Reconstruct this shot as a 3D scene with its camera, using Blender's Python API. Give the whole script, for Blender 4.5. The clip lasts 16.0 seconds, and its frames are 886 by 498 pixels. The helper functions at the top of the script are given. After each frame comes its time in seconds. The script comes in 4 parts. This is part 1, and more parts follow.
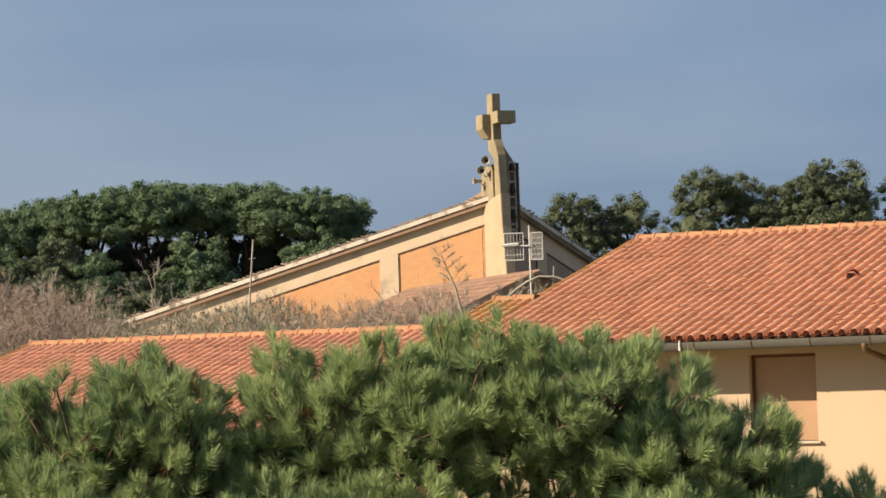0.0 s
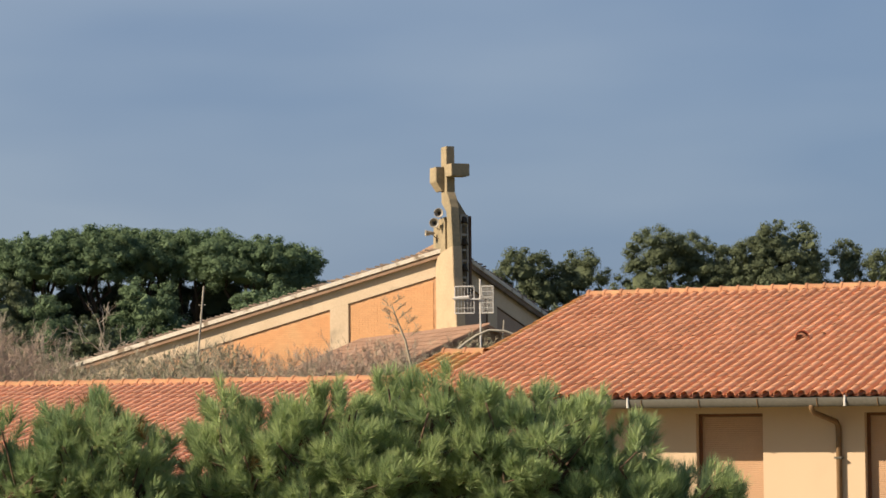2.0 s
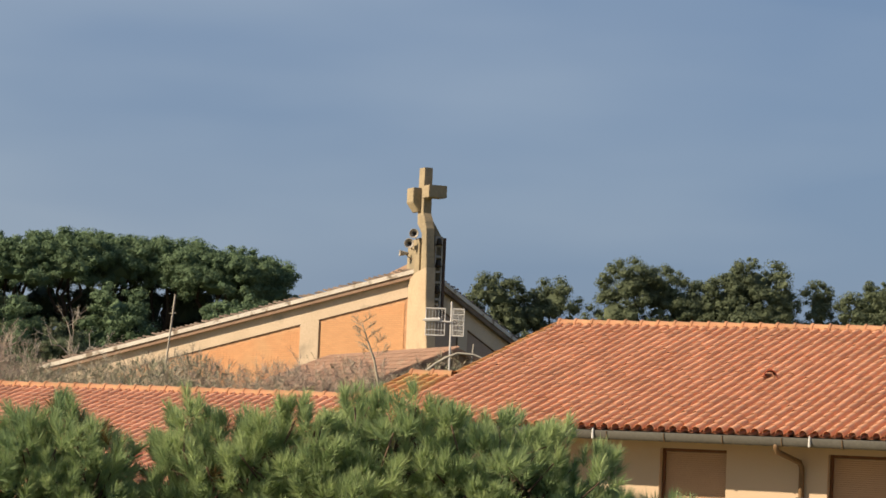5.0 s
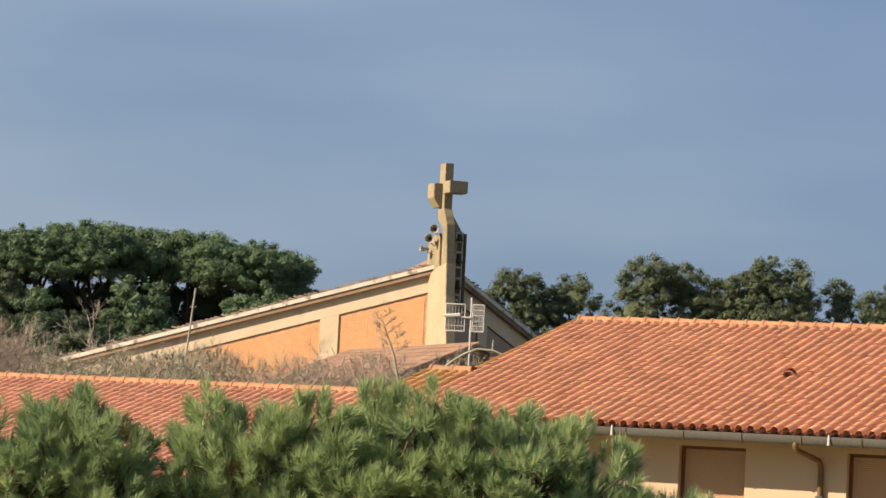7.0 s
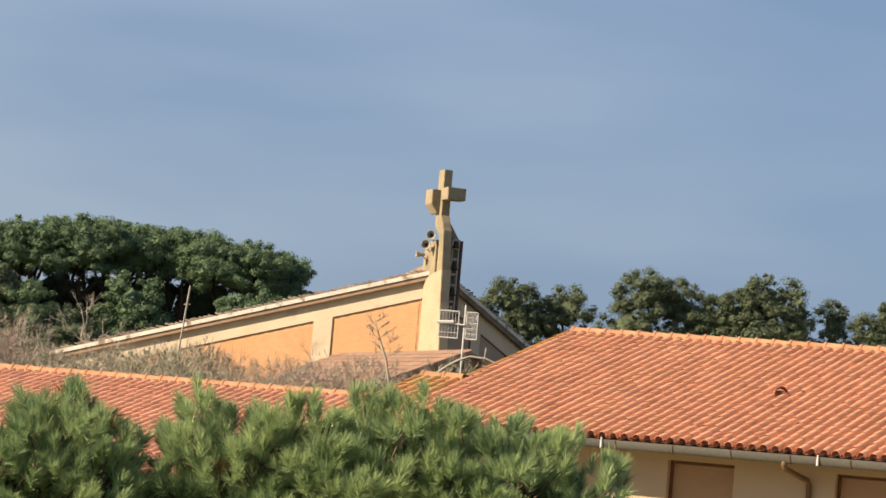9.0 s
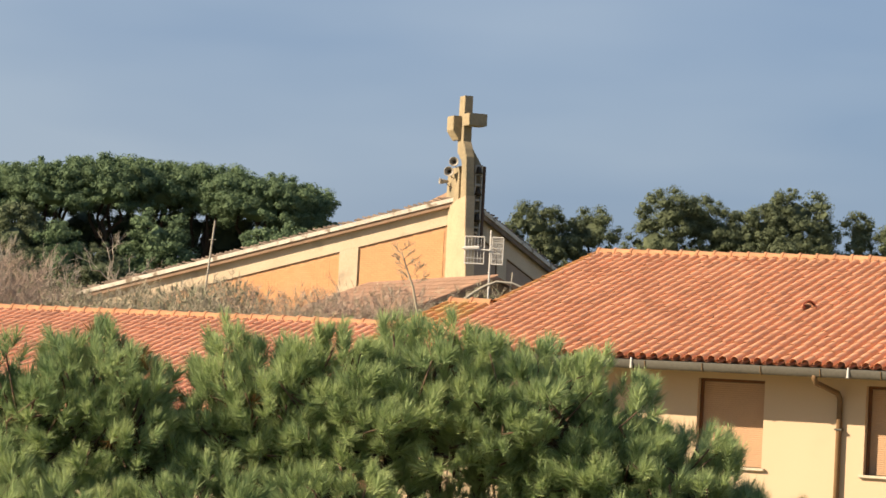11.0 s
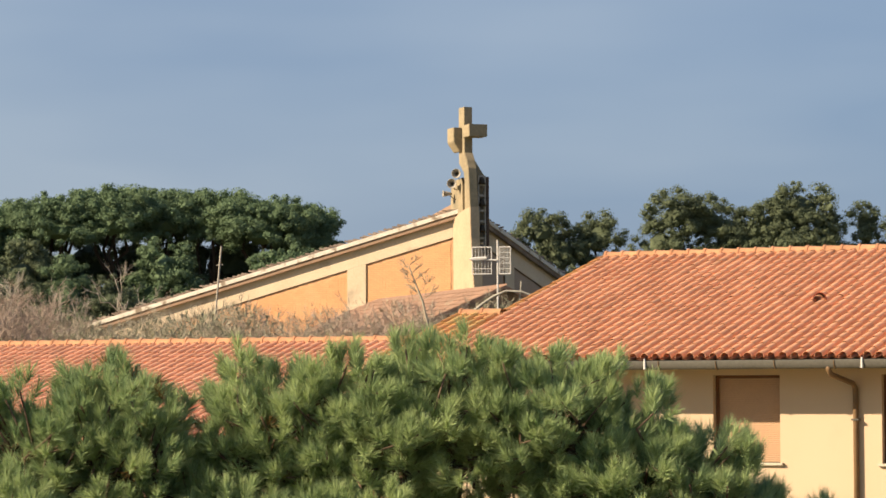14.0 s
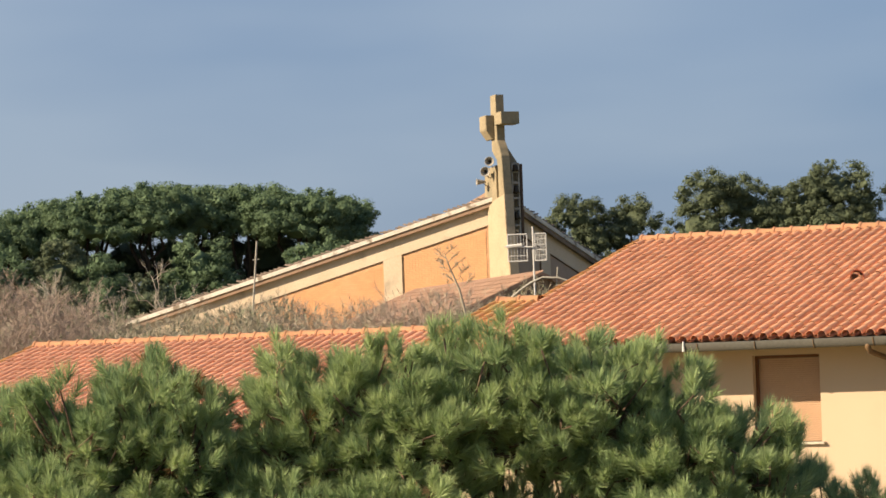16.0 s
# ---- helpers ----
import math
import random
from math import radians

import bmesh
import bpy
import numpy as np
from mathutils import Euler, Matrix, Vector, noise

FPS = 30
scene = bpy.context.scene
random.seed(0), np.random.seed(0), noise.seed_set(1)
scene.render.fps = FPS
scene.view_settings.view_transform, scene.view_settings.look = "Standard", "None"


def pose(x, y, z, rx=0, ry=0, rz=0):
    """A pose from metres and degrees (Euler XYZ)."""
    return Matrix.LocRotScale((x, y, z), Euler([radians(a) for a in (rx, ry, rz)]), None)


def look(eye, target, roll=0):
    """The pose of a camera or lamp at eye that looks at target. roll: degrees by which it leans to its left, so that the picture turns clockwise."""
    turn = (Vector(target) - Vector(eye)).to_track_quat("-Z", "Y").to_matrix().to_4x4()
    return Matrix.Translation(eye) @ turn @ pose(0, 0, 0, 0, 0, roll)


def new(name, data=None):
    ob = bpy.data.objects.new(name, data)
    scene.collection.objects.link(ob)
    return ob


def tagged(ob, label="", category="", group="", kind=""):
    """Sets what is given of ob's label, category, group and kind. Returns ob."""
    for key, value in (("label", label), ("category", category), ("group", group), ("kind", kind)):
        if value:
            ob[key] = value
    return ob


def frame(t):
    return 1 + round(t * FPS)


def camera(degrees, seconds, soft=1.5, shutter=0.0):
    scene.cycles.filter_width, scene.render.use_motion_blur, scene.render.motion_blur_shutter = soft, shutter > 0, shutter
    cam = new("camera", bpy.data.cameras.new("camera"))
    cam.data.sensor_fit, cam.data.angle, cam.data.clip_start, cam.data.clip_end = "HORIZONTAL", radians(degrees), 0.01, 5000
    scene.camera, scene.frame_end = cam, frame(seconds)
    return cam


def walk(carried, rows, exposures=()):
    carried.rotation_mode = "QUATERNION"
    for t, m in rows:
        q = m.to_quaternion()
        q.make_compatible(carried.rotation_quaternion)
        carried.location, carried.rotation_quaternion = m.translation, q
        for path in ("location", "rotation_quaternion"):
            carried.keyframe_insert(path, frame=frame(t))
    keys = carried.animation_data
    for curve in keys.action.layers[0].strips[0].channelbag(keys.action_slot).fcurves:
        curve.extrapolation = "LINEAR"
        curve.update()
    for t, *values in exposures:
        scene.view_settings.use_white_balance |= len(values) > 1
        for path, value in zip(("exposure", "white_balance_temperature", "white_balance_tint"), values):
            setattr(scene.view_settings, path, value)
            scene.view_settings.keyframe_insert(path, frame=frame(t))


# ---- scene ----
cam = camera(18.0, 16.0, soft=1.6)
EYE = 6.0
# seconds, yaw, pitch, roll: a hand-held zoom that turns where it stands
ROWS = [
    (0.0, -0.000, 2.500, 1.900),
    (0.5, -1.071, 2.734, 1.732),
    (1.0, -0.528, 2.850, 2.365),
    (1.5, -0.106, 2.619, 1.982),
    (2.0, -1.074, 3.540, 0.492),
    (2.5, -1.909, 4.946, -0.874),
    (3.0, -3.472, 5.151, -1.356),
    (3.5, -3.001, 5.019, -1.603),
    (4.0, -2.153, 4.464, -1.831),
    (4.5, -1.979, 4.091, -2.224),
    (7.0, -1.412, 3.885, -2.905),
    (7.5, -1.453, 3.968, -2.698),
    (8.0, -1.384, 3.966, -3.032),
    (8.5, -1.669, 4.440, -4.216),
    (9.0, -1.634, 4.032, -4.930),
    (9.5, -1.347, 3.429, -4.390),
    (9.7, -1.237, 3.221, -4.107),
    (11.8, -0.784, 2.389, -2.469),
    (12.0, -0.508, 2.378, -2.500),
    (12.5, 0.014, 2.024, -2.138),
    (13.0, -0.465, 2.136, -1.238),
    (13.5, -0.944, 2.614, -0.423),
    (14.0, -0.727, 2.737, 0.306),
    (14.5, -0.603, 2.651, 1.062),
    (15.0, -0.613, 2.536, 1.438),
    (15.5, -0.321, 2.565, 1.779),
    (16.0, 0.076, 2.523, 1.928),
]
# the clip's camera brightens its picture on the way
EXPOSURES = [(0.0, 0.78, 6500, 10), (2.0, 0.74, 6500, 10), (3.5, 0.67, 6500, 10), (7.0, 0.83, 6500, 10), (9.0, 0.97, 6550, 10), (12.5, 1.07, 6900, 10), (14.5, 0.98, 6700, 10), (16.0, 0.96, 6650, 10)]
walk(cam, [(t, pose(0, 0, EYE, 90 + pitch, roll, yaw)) for t, yaw, pitch, roll in ROWS], EXPOSURES)

# ---- sky, sun ----
SUN_AZ, SUN_EL = 73.0, 29.9          # degrees left of the way back to the camera, degrees up
sun_to = Vector((-math.sin(radians(SUN_AZ)) * math.cos(radians(SUN_EL)), -math.cos(radians(SUN_AZ)) * math.cos(radians(SUN_EL)), math.sin(radians(SUN_EL))))
world = bpy.data.worlds.new("sky")
scene.world = world
world.use_nodes = True
wn, wl = world.node_tree.nodes, world.node_tree.links
wn.clear()
w_out, w_bg = wn.new("ShaderNodeOutputWorld"), wn.new("ShaderNodeBackground")
w_sky = wn.new("ShaderNodeTexSky")
w_sky.sky_type, w_sky.sun_disc = "NISHITA", False
w_sky.sun_elevation, w_sky.sun_rotation = radians(SUN_EL), math.atan2(sun_to.x, sun_to.y)
w_dim = wn.new("ShaderNodeMix")
w_dim.data_type, w_dim.blend_type = "RGBA", "MULTIPLY"
w_dim.inputs["Factor"].default_value = 1.0
w_dim.inputs["B"].default_value = (0.10, 0.10, 0.10, 1)
w_co, w_map, w_noise = wn.new("ShaderNodeTexCoord"), wn.new("ShaderNodeMapping"), wn.new("ShaderNodeTexNoise")
w_map.inputs["Scale"].default_value = (3.2, 3.2, 13.0)
w_map.inputs["Rotation"].default_value = (0.0, radians(-5), 0.0)
w_noise.inputs["Scale"].default_value, w_noise.inputs["Detail"].default_value, w_noise.inputs["Roughness"].default_value = 1.3, 3.0, 0.45
w_ramp = wn.new("ShaderNodeValToRGB")
w_ramp.color_ramp.elements[0].position, w_ramp.color_ramp.elements[0].color = 0.35, (0.128, 0.196, 0.325, 1)
w_ramp.color_ramp.elements[1].position, w_ramp.color_ramp.elements[1].color = 0.65, (0.212, 0.273, 0.38, 1)
w_mix = wn.new("ShaderNodeMix")
w_mix.data_type = "RGBA"
w_mix.inputs["Factor"].default_value = 0.80
wl.new(w_co.outputs["Generated"], w_map.inputs["Vector"])
wl.new(w_map.outputs["Vector"], w_noise.inputs["Vector"])
w_sep, w_side = wn.new("ShaderNodeSeparateXYZ"), wn.new("ShaderNodeMath")   # brighter towards the sun's side
w_side.operation = "MULTIPLY_ADD"
w_side.inputs[1].default_value = -1.0
wl.new(w_co.outputs["Generated"], w_sep.inputs["Vector"])
wl.new(w_sep.outputs["X"], w_side.inputs[0])
wl.new(w_noise.outputs["Fac"], w_side.inputs[2])
wl.new(w_side.outputs[0], w_ramp.inputs["Fac"])
wl.new(w_sky.outputs["Color"], w_dim.inputs["A"])
wl.new(w_dim.outputs["Result"], w_mix.inputs["A"])
wl.new(w_ramp.outputs["Color"], w_mix.inputs["B"])
wl.new(w_mix.outputs["Result"], w_bg.inputs["Color"])
w_bg.inputs["Strength"].default_value = 0.73
wl.new(w_bg.outputs["Background"], w_out.inputs["Surface"])
sun = new("sun", bpy.data.lights.new("sun", "SUN"))
sun.data.energy, sun.data.angle, sun.data.color = 5.0, radians(0.6), (1.0, 0.82, 0.60)
sun.matrix_world = look(sun_to * 60, (0, 0, 0))


# ---- materials ----
def material(name, base, dark=None, rough=0.8, scale=3.0, fine=40.0, bump=0.15, dist=0.01, vary=0.0, metal=0.0, translucent=0.0, stain=None, stain_scale=0.6, stain_at=(0.55, 0.7), spec=0.12):
    """Base colour broken by a coarse and a fine noise, with relief; vary: brightness from piece to piece."""
    m = bpy.data.materials.new(name)
    m.use_nodes = True
    n, l = m.node_tree.nodes, m.node_tree.links
    b = n["Principled BSDF"]
    b.inputs["Roughness"].default_value, b.inputs["Metallic"].default_value = rough, metal
    b.inputs["Specular IOR Level"].default_value = spec
    dark = dark or tuple(0.7 * v for v in base)
    co = n.new("ShaderNodeTexCoord")
    n1, n2 = n.new("ShaderNodeTexNoise"), n.new("ShaderNodeTexNoise")
    n1.inputs["Scale"].default_value, n1.inputs["Detail"].default_value = scale, 5
    n2.inputs["Scale"].default_value, n2.inputs["Detail"].default_value = fine, 3
    mean = n.new("ShaderNodeMath")
    mean.operation = "MULTIPLY_ADD"
    mean.inputs[1].default_value, mean.inputs[2].default_value = 0.45, 0.0
    add = n.new("ShaderNodeMath")
    add.operation = "MULTIPLY_ADD"
    add.inputs[1].default_value = 0.55
    ramp = n.new("ShaderNodeValToRGB")
    ramp.color_ramp.elements[0].position, ramp.color_ramp.elements[0].color = 0.36, (*dark, 1)
    ramp.color_ramp.elements[1].position, ramp.color_ramp.elements[1].color = 0.62, (*base, 1)
    for k in (n1, n2):
        l.new(co.outputs["Object"], k.inputs["Vector"])
    l.new(n2.outputs["Fac"], mean.inputs[0])
    l.new(n1.outputs["Fac"], add.inputs[0])
    l.new(mean.outputs[0], add.inputs[2])
    l.new(add.outputs[0], ramp.inputs["Fac"])
    colour = ramp.outputs["Color"]
    if stain:
        n3, r3, mx = n.new("ShaderNodeTexNoise"), n.new("ShaderNodeMapRange"), n.new("ShaderNodeMix")
        n3.inputs["Scale"].default_value, n3.inputs["Detail"].default_value = stain_scale, 6
        r3.inputs["From Min"].default_value, r3.inputs["From Max"].default_value = stain_at
        mx.data_type = "RGBA"
        mx.inputs["B"].default_value = (*stain, 1)
        l.new(co.outputs["Object"], n3.inputs["Vector"])
        l.new(n3.outputs["Fac"], r3.inputs["Value"])
        l.new(r3.outputs["Result"], mx.inputs["Factor"])
        l.new(colour, mx.inputs["A"])
        colour = mx.outputs["Result"]
    if vary:
        oi, ge, s, fr, mr, hsv = n.new("ShaderNodeObjectInfo"), n.new("ShaderNodeNewGeometry"), n.new("ShaderNodeMath"), n.new("ShaderNodeMath"), n.new("ShaderNodeMapRange"), n.new("ShaderNodeHueSaturation")
        fr.operation = "FRACT"
        l.new(oi.outputs["Random"], s.inputs[0])
        l.new(ge.outputs["Random Per Island"], s.inputs[1])
        l.new(s.outputs[0], fr.inputs[0])
        l.new(fr.outputs[0], mr.inputs["Value"])
        mr.inputs["To Min"].default_value, mr.inputs["To Max"].default_value = 1 - vary, 1 + vary
        l.new(mr.outputs["Result"], hsv.inputs["Value"])
        l.new(colour, hsv.inputs["Color"])
        colour = hsv.outputs["Color"]
    l.new(colour, b.inputs["Base Color"])
    if bump:
        bp = n.new("ShaderNodeBump")
        bp.inputs["Strength"].default_value, bp.inputs["Distance"].default_value = bump, dist
        l.new(n2.outputs["Fac"], bp.inputs["Height"])
        l.new(bp.outputs["Normal"], b.inputs["Normal"])
    if translucent:
        tr, ms = n.new("ShaderNodeBsdfTranslucent"), n.new("ShaderNodeMixShader")
        ms.inputs["Fac"].default_value = translucent
        l.new(colour, tr.inputs["Color"])
        l.new(b.outputs["BSDF"], ms.inputs[1])
        l.new(tr.outputs["BSDF"], ms.inputs[2])
        l.new(ms.outputs["Shader"], n["Material Output"].inputs["Surface"])
    return m


M_TILE = material("terracotta_tile", (0.698, 0.371, 0.218), (0.619, 0.305, 0.174), 0.8, 0.9, 25, 0.3, 0.006, vary=0.11, stain=(0.506, 0.279, 0.157), stain_scale=1.2, stain_at=(0.58, 0.85))
M_TILE_FAR = material("terracotta_tile_pale", (0.685, 0.368, 0.235), (0.616, 0.308, 0.188), 0.8, 0.9, 25, 0.3, 0.006, vary=0.15, stain=(0.471, 0.282, 0.171), stain_scale=1.0, stain_at=(0.56, 0.8))
M_RIDGE_TOP = material("ridge_tile_clay", (0.446, 0.238, 0.137), (0.36, 0.18, 0.0972), 0.85, 2.5, 30, 0.3, 0.006, vary=0.12, stain=(0.374, 0.259, 0.115), stain_scale=2.0, stain_at=(0.52, 0.75))
M_RIDGE = material("lichened_ridge_tile", (0.48, 0.24, 0.096), (0.4, 0.168, 0.064), 0.85, 2.5, 30, 0.3, 0.006, vary=0.14, stain=(0.4, 0.288, 0.08), stain_scale=2.0, stain_at=(0.48, 0.65))
M_TILE_LICHEN = material("lichened_tile", (0.655, 0.361, 0.16), (0.571, 0.277, 0.118), 0.85, 2.0, 25, 0.3, 0.006, vary=0.18, stain=(0.554, 0.386, 0.151), stain_scale=1.6, stain_at=(0.48, 0.7))
# pan clay darker than the covers: the grooves' shade put into its colour
M_PAN = material("groove_shaded_pan", (0.376, 0.171, 0.0941), (0.309, 0.134, 0.0706), 0.85, 1.5, 25, 0.3, 0.006, vary=0.15)
M_VENT = material("dark_red_clay", (0.288, 0.08, 0.048), (0.2, 0.056, 0.032), 0.85, 3, 25, 0.2)
M_MORTAR = material("old_mortar", (0.4, 0.32, 0.24), None, 0.9)
M_STUCCO = material("cream_stucco", (0.55, 0.42, 0.294), (0.512, 0.389, 0.267), 0.9, 0.5, 60, 0.12, 0.004, stain=(0.466, 0.353, 0.248), stain_scale=0.7, stain_at=(0.55, 0.85))
M_SHUTTER = material("tan_shutter", (0.448, 0.288, 0.176), (0.4, 0.256, 0.16), 0.55, 2.0, 30, 0.05)
M_FRAME = material("brown_frame", (0.176, 0.08, 0.04), None, 0.5, 6, 60, 0.05)
M_SILL = material("stone_sill", (0.6, 0.528, 0.416), None, 0.8)
M_ZINC = material("zinc_gutter", (0.12, 0.114, 0.096), (0.09, 0.084, 0.072), 0.6, 1.5, 20, 0.05)
M_PIPE = material("painted_downpipe", (0.192, 0.12, 0.064), None, 0.5, 3, 30, 0.05)
M_WHITE = material("white_metal", (0.592, 0.576, 0.544), (0.512, 0.496, 0.464), 0.5, 5, 40, 0.05)
M_BROWNWALL = material("brown_render", (0.4, 0.296, 0.224), (0.32, 0.232, 0.176), 0.9, 0.8, 14, 0.3)
M_CONCRETE = material("weathered_concrete", (0.608, 0.488, 0.36), (0.528, 0.416, 0.296), 0.9, 0.8, 14, 0.3, 0.01, stain=(0.272, 0.232, 0.176), stain_scale=0.9, stain_at=(0.58, 0.8))
M_WHITEBAND = material("pale_roof_edge", (0.64, 0.6, 0.528), (0.496, 0.44, 0.368), 0.8, 1.2, 12, 0.2, stain=(0.24, 0.192, 0.144), stain_scale=2.6, stain_at=(0.57, 0.66))
M_EDGE = material("weathered_edge_tile", (0.24, 0.184, 0.144), (0.12, 0.092, 0.076), 0.9, 1.5, 20, 0.3, 0.006, vary=0.3)
M_DARKTRIM = material("dark_joint", (0.16, 0.104, 0.068), None, 0.8)
M_BRICK = material("orange_brick", (0.648, 0.36, 0.188), (0.608, 0.32, 0.16), 0.9, 1.5, 18, 0.2, 0.01, vary=0.035, stain=(0.592, 0.368, 0.2), stain_scale=0.8, stain_at=(0.5, 0.75))
M_JOINT = material("brick_mortar", (0.608, 0.352, 0.2), None, 0.95)
M_BUTTRESS = material("streaked_concrete", (0.448, 0.352, 0.24), (0.368, 0.288, 0.196), 0.9, 0.7, 12, 0.3, 0.012, stain=(0.288, 0.232, 0.16), stain_scale=1.1, stain_at=(0.55, 0.8))
M_TOWER = material("stained_concrete", (0.336, 0.276, 0.18), (0.232, 0.192, 0.128), 0.9, 0.9, 10, 0.35, 0.015, stain=(0.192, 0.172, 0.12), stain_scale=1.3, stain_at=(0.52, 0.75))
M_SOFFIT = material("brown_soffit", (0.32, 0.216, 0.152), None, 0.9)
M_IRON = material("rusty_iron", (0.128, 0.088, 0.064), (0.072, 0.048, 0.04), 0.7, 5, 30, 0.2, metal=0.3)
M_BRONZE = material("dark_bronze", (0.072, 0.056, 0.04), None, 0.5, 5, 30, 0.1, metal=0.7)
M_HORN = material("grey_horn", (0.4, 0.368, 0.32), None, 0.5, 5, 30, 0.05)
M_SOIL = material("dry_grass", (0.288, 0.24, 0.136), (0.16, 0.152, 0.072), 0.95, 0.12, 2.5, 0.5, 0.1, stain=(0.056, 0.08, 0.024), stain_scale=0.05, stain_at=(0.45, 0.65))
M_NEEDLE = material("pine_needle", (0.41, 0.49, 0.225), (0.195, 0.285, 0.14), 0.5, 1.1, 8, 0, vary=0.25, translucent=0.36)
M_NEEDLE_DRY = material("dry_pine_needle", (0.288, 0.176, 0.072), None, 0.7, 1.1, 7, 0, vary=0.3, translucent=0.2)
M_FARPINE = material("stone_pine_foliage", (0.156, 0.221, 0.12), (0.092, 0.143, 0.0782), 0.7, 0.3, 1.1, 0, vary=0.16, translucent=0.25)
# shade beneath the pine canopy, put into a darker foliage colour
M_SHADEPINE = material("canopy_shade_foliage", (0.11, 0.147, 0.092), (0.0598, 0.0874, 0.0552), 0.7, 0.3, 1.1, 0, vary=0.16, translucent=0.1)
M_FARPINE2 = material("aleppo_pine_foliage", (0.146, 0.177, 0.103), (0.086, 0.108, 0.0646), 0.7, 0.3, 1.1, 0, vary=0.16, translucent=0.25)
M_OLIVE = material("olive_foliage", (0.304, 0.304, 0.212), (0.202, 0.202, 0.138), 0.7, 0.5, 3.0, 0, vary=0.3, translucent=0.1)
M_TWIG = material("bare_twigs", (0.368, 0.29, 0.239), (0.258, 0.201, 0.166), 0.9, 0.5, 4.0, 0, vary=0.3)
M_TWIG_GREY = material("grey_twigs", (0.396, 0.35, 0.267), (0.276, 0.248, 0.184), 0.9, 0.5, 4.0, 0, vary=0.3)
M_BARK = material("pine_bark", (0.16, 0.104, 0.072), (0.08, 0.056, 0.04), 0.95, 4, 25, 0.6, 0.02)
# far trunks: crown shade put into a darker copy of the bark colour
M_BARK_FAR = material("shaded_bark", (0.072, 0.056, 0.044), None, 0.95, 2, 12, 0.3)
M_PALEWOOD = material("pale_bare_wood", (0.416, 0.384, 0.32), None, 0.9, 4, 25, 0.2)


# ---- mesh helpers ----
def mesh_from(name, verts, faces, mat, smooth=False):
    me = bpy.data.meshes.new(name)
    me.from_pydata(verts, [], faces)
    me.materials.append(mat)
    if smooth:
        me.polygons.foreach_set("use_smooth", [True] * len(me.polygons))
    me.update()
    return me


def part(name, bm, mat, parent=None, label="", smooth=False):
    """Links a bmesh as one mesh object under parent."""
    me = bpy.data.meshes.new(name)
    bm.to_mesh(me)
    bm.free()
    me.materials.append(mat)
    if smooth:
        me.polygons.foreach_set("use_smooth", [True] * len(me.polygons))
    ob = new(name, me)
    ob.parent = parent
    if label:
        tagged(ob, label)
    return ob


def box(bm, x0, x1, y0, y1, z0, z1, bevel=0.0, m=None):
    r = bmesh.ops.create_cube(bm, size=1)
    t = Matrix.Translation(((x0 + x1) / 2, (y0 + y1) / 2, (z0 + z1) / 2)) @ Matrix.Diagonal((x1 - x0, y1 - y0, z1 - z0, 1))
    bmesh.ops.transform(bm, matrix=(m @ t) if m else t, verts=r["verts"])
    if bevel:
        edges = list({e for v in r["verts"] for e in v.link_edges})
        bmesh.ops.bevel(bm, geom=edges, offset=bevel, segments=2, affect="EDGES")
    return bm


def prism(bm, profile, x0, x1, bevel=0.0):
    """A profile of (y, z) drawn out along x."""
    a = [bm.verts.new((x0, y, z)) for y, z in profile]
    b = [bm.verts.new((x1, y, z)) for y, z in profile]
    k = len(profile)
    bm.faces.new(a)
    bm.faces.new(b[::-1])
    for i in range(k):
        bm.faces.new((a[i], b[i], b[(i + 1) % k], a[(i + 1) % k]))
    bmesh.ops.recalc_face_normals(bm, faces=bm.faces)
    if bevel:
        bmesh.ops.bevel(bm, geom=list(bm.edges), offset=bevel, segments=2, affect="EDGES")
    return bm


def tube(bm, pts, r0, r1=None, seg=8, cap=True):
    """A round bar through pts, tapering from r0 to r1."""
    r1 = r0 if r1 is None else r1
    pts = [Vector(p) for p in pts]
    rings, up = [], Vector((0.13, 0.37, 0.92))
    for i, p in enumerate(pts):
        d = (pts[min(i + 1, len(pts) - 1)] - pts[max(i - 1, 0)]).normalized()
        a = d.cross(up if abs(d.dot(up)) < 0.95 else Vector((1, 0, 0))).normalized()
        b = d.cross(a)
        r = r0 + (r1 - r0) * i / max(1, len(pts) - 1)
        rings.append([bm.verts.new(p + (a * math.cos(t) + b * math.sin(t)) * r) for t in (2 * math.pi * k / seg for k in range(seg))])
    for u, v in zip(rings, rings[1:]):
        for k in range(seg):
            bm.faces.new((u[k], u[(k + 1) % seg], v[(k + 1) % seg], v[k]))
    if cap:
        bm.faces.new(rings[0][::-1])
        bm.faces.new(rings[-1])
    return bm


def thing(name, m, label, category, group="", kind=""):
    ob = new(name)
    ob.matrix_world = m
    ob.empty_display_size = 0.3
    return tagged(ob, label, category, group, kind)


# ---- ground: one sheet that rises behind the houses ----
def ground_z(x, y):
    def ease(t):
        t = max(0.0, min(1.0, t))
        return t * t * (3 - 2 * t)
    return 4.6 * ease((y - 64) / 26) + 2.0 * ease((y - 100) / 70) - 7.5 * ease((y - 240) / 200) + 0.15 * math.sin(0.21 * x + 0.13 * y)


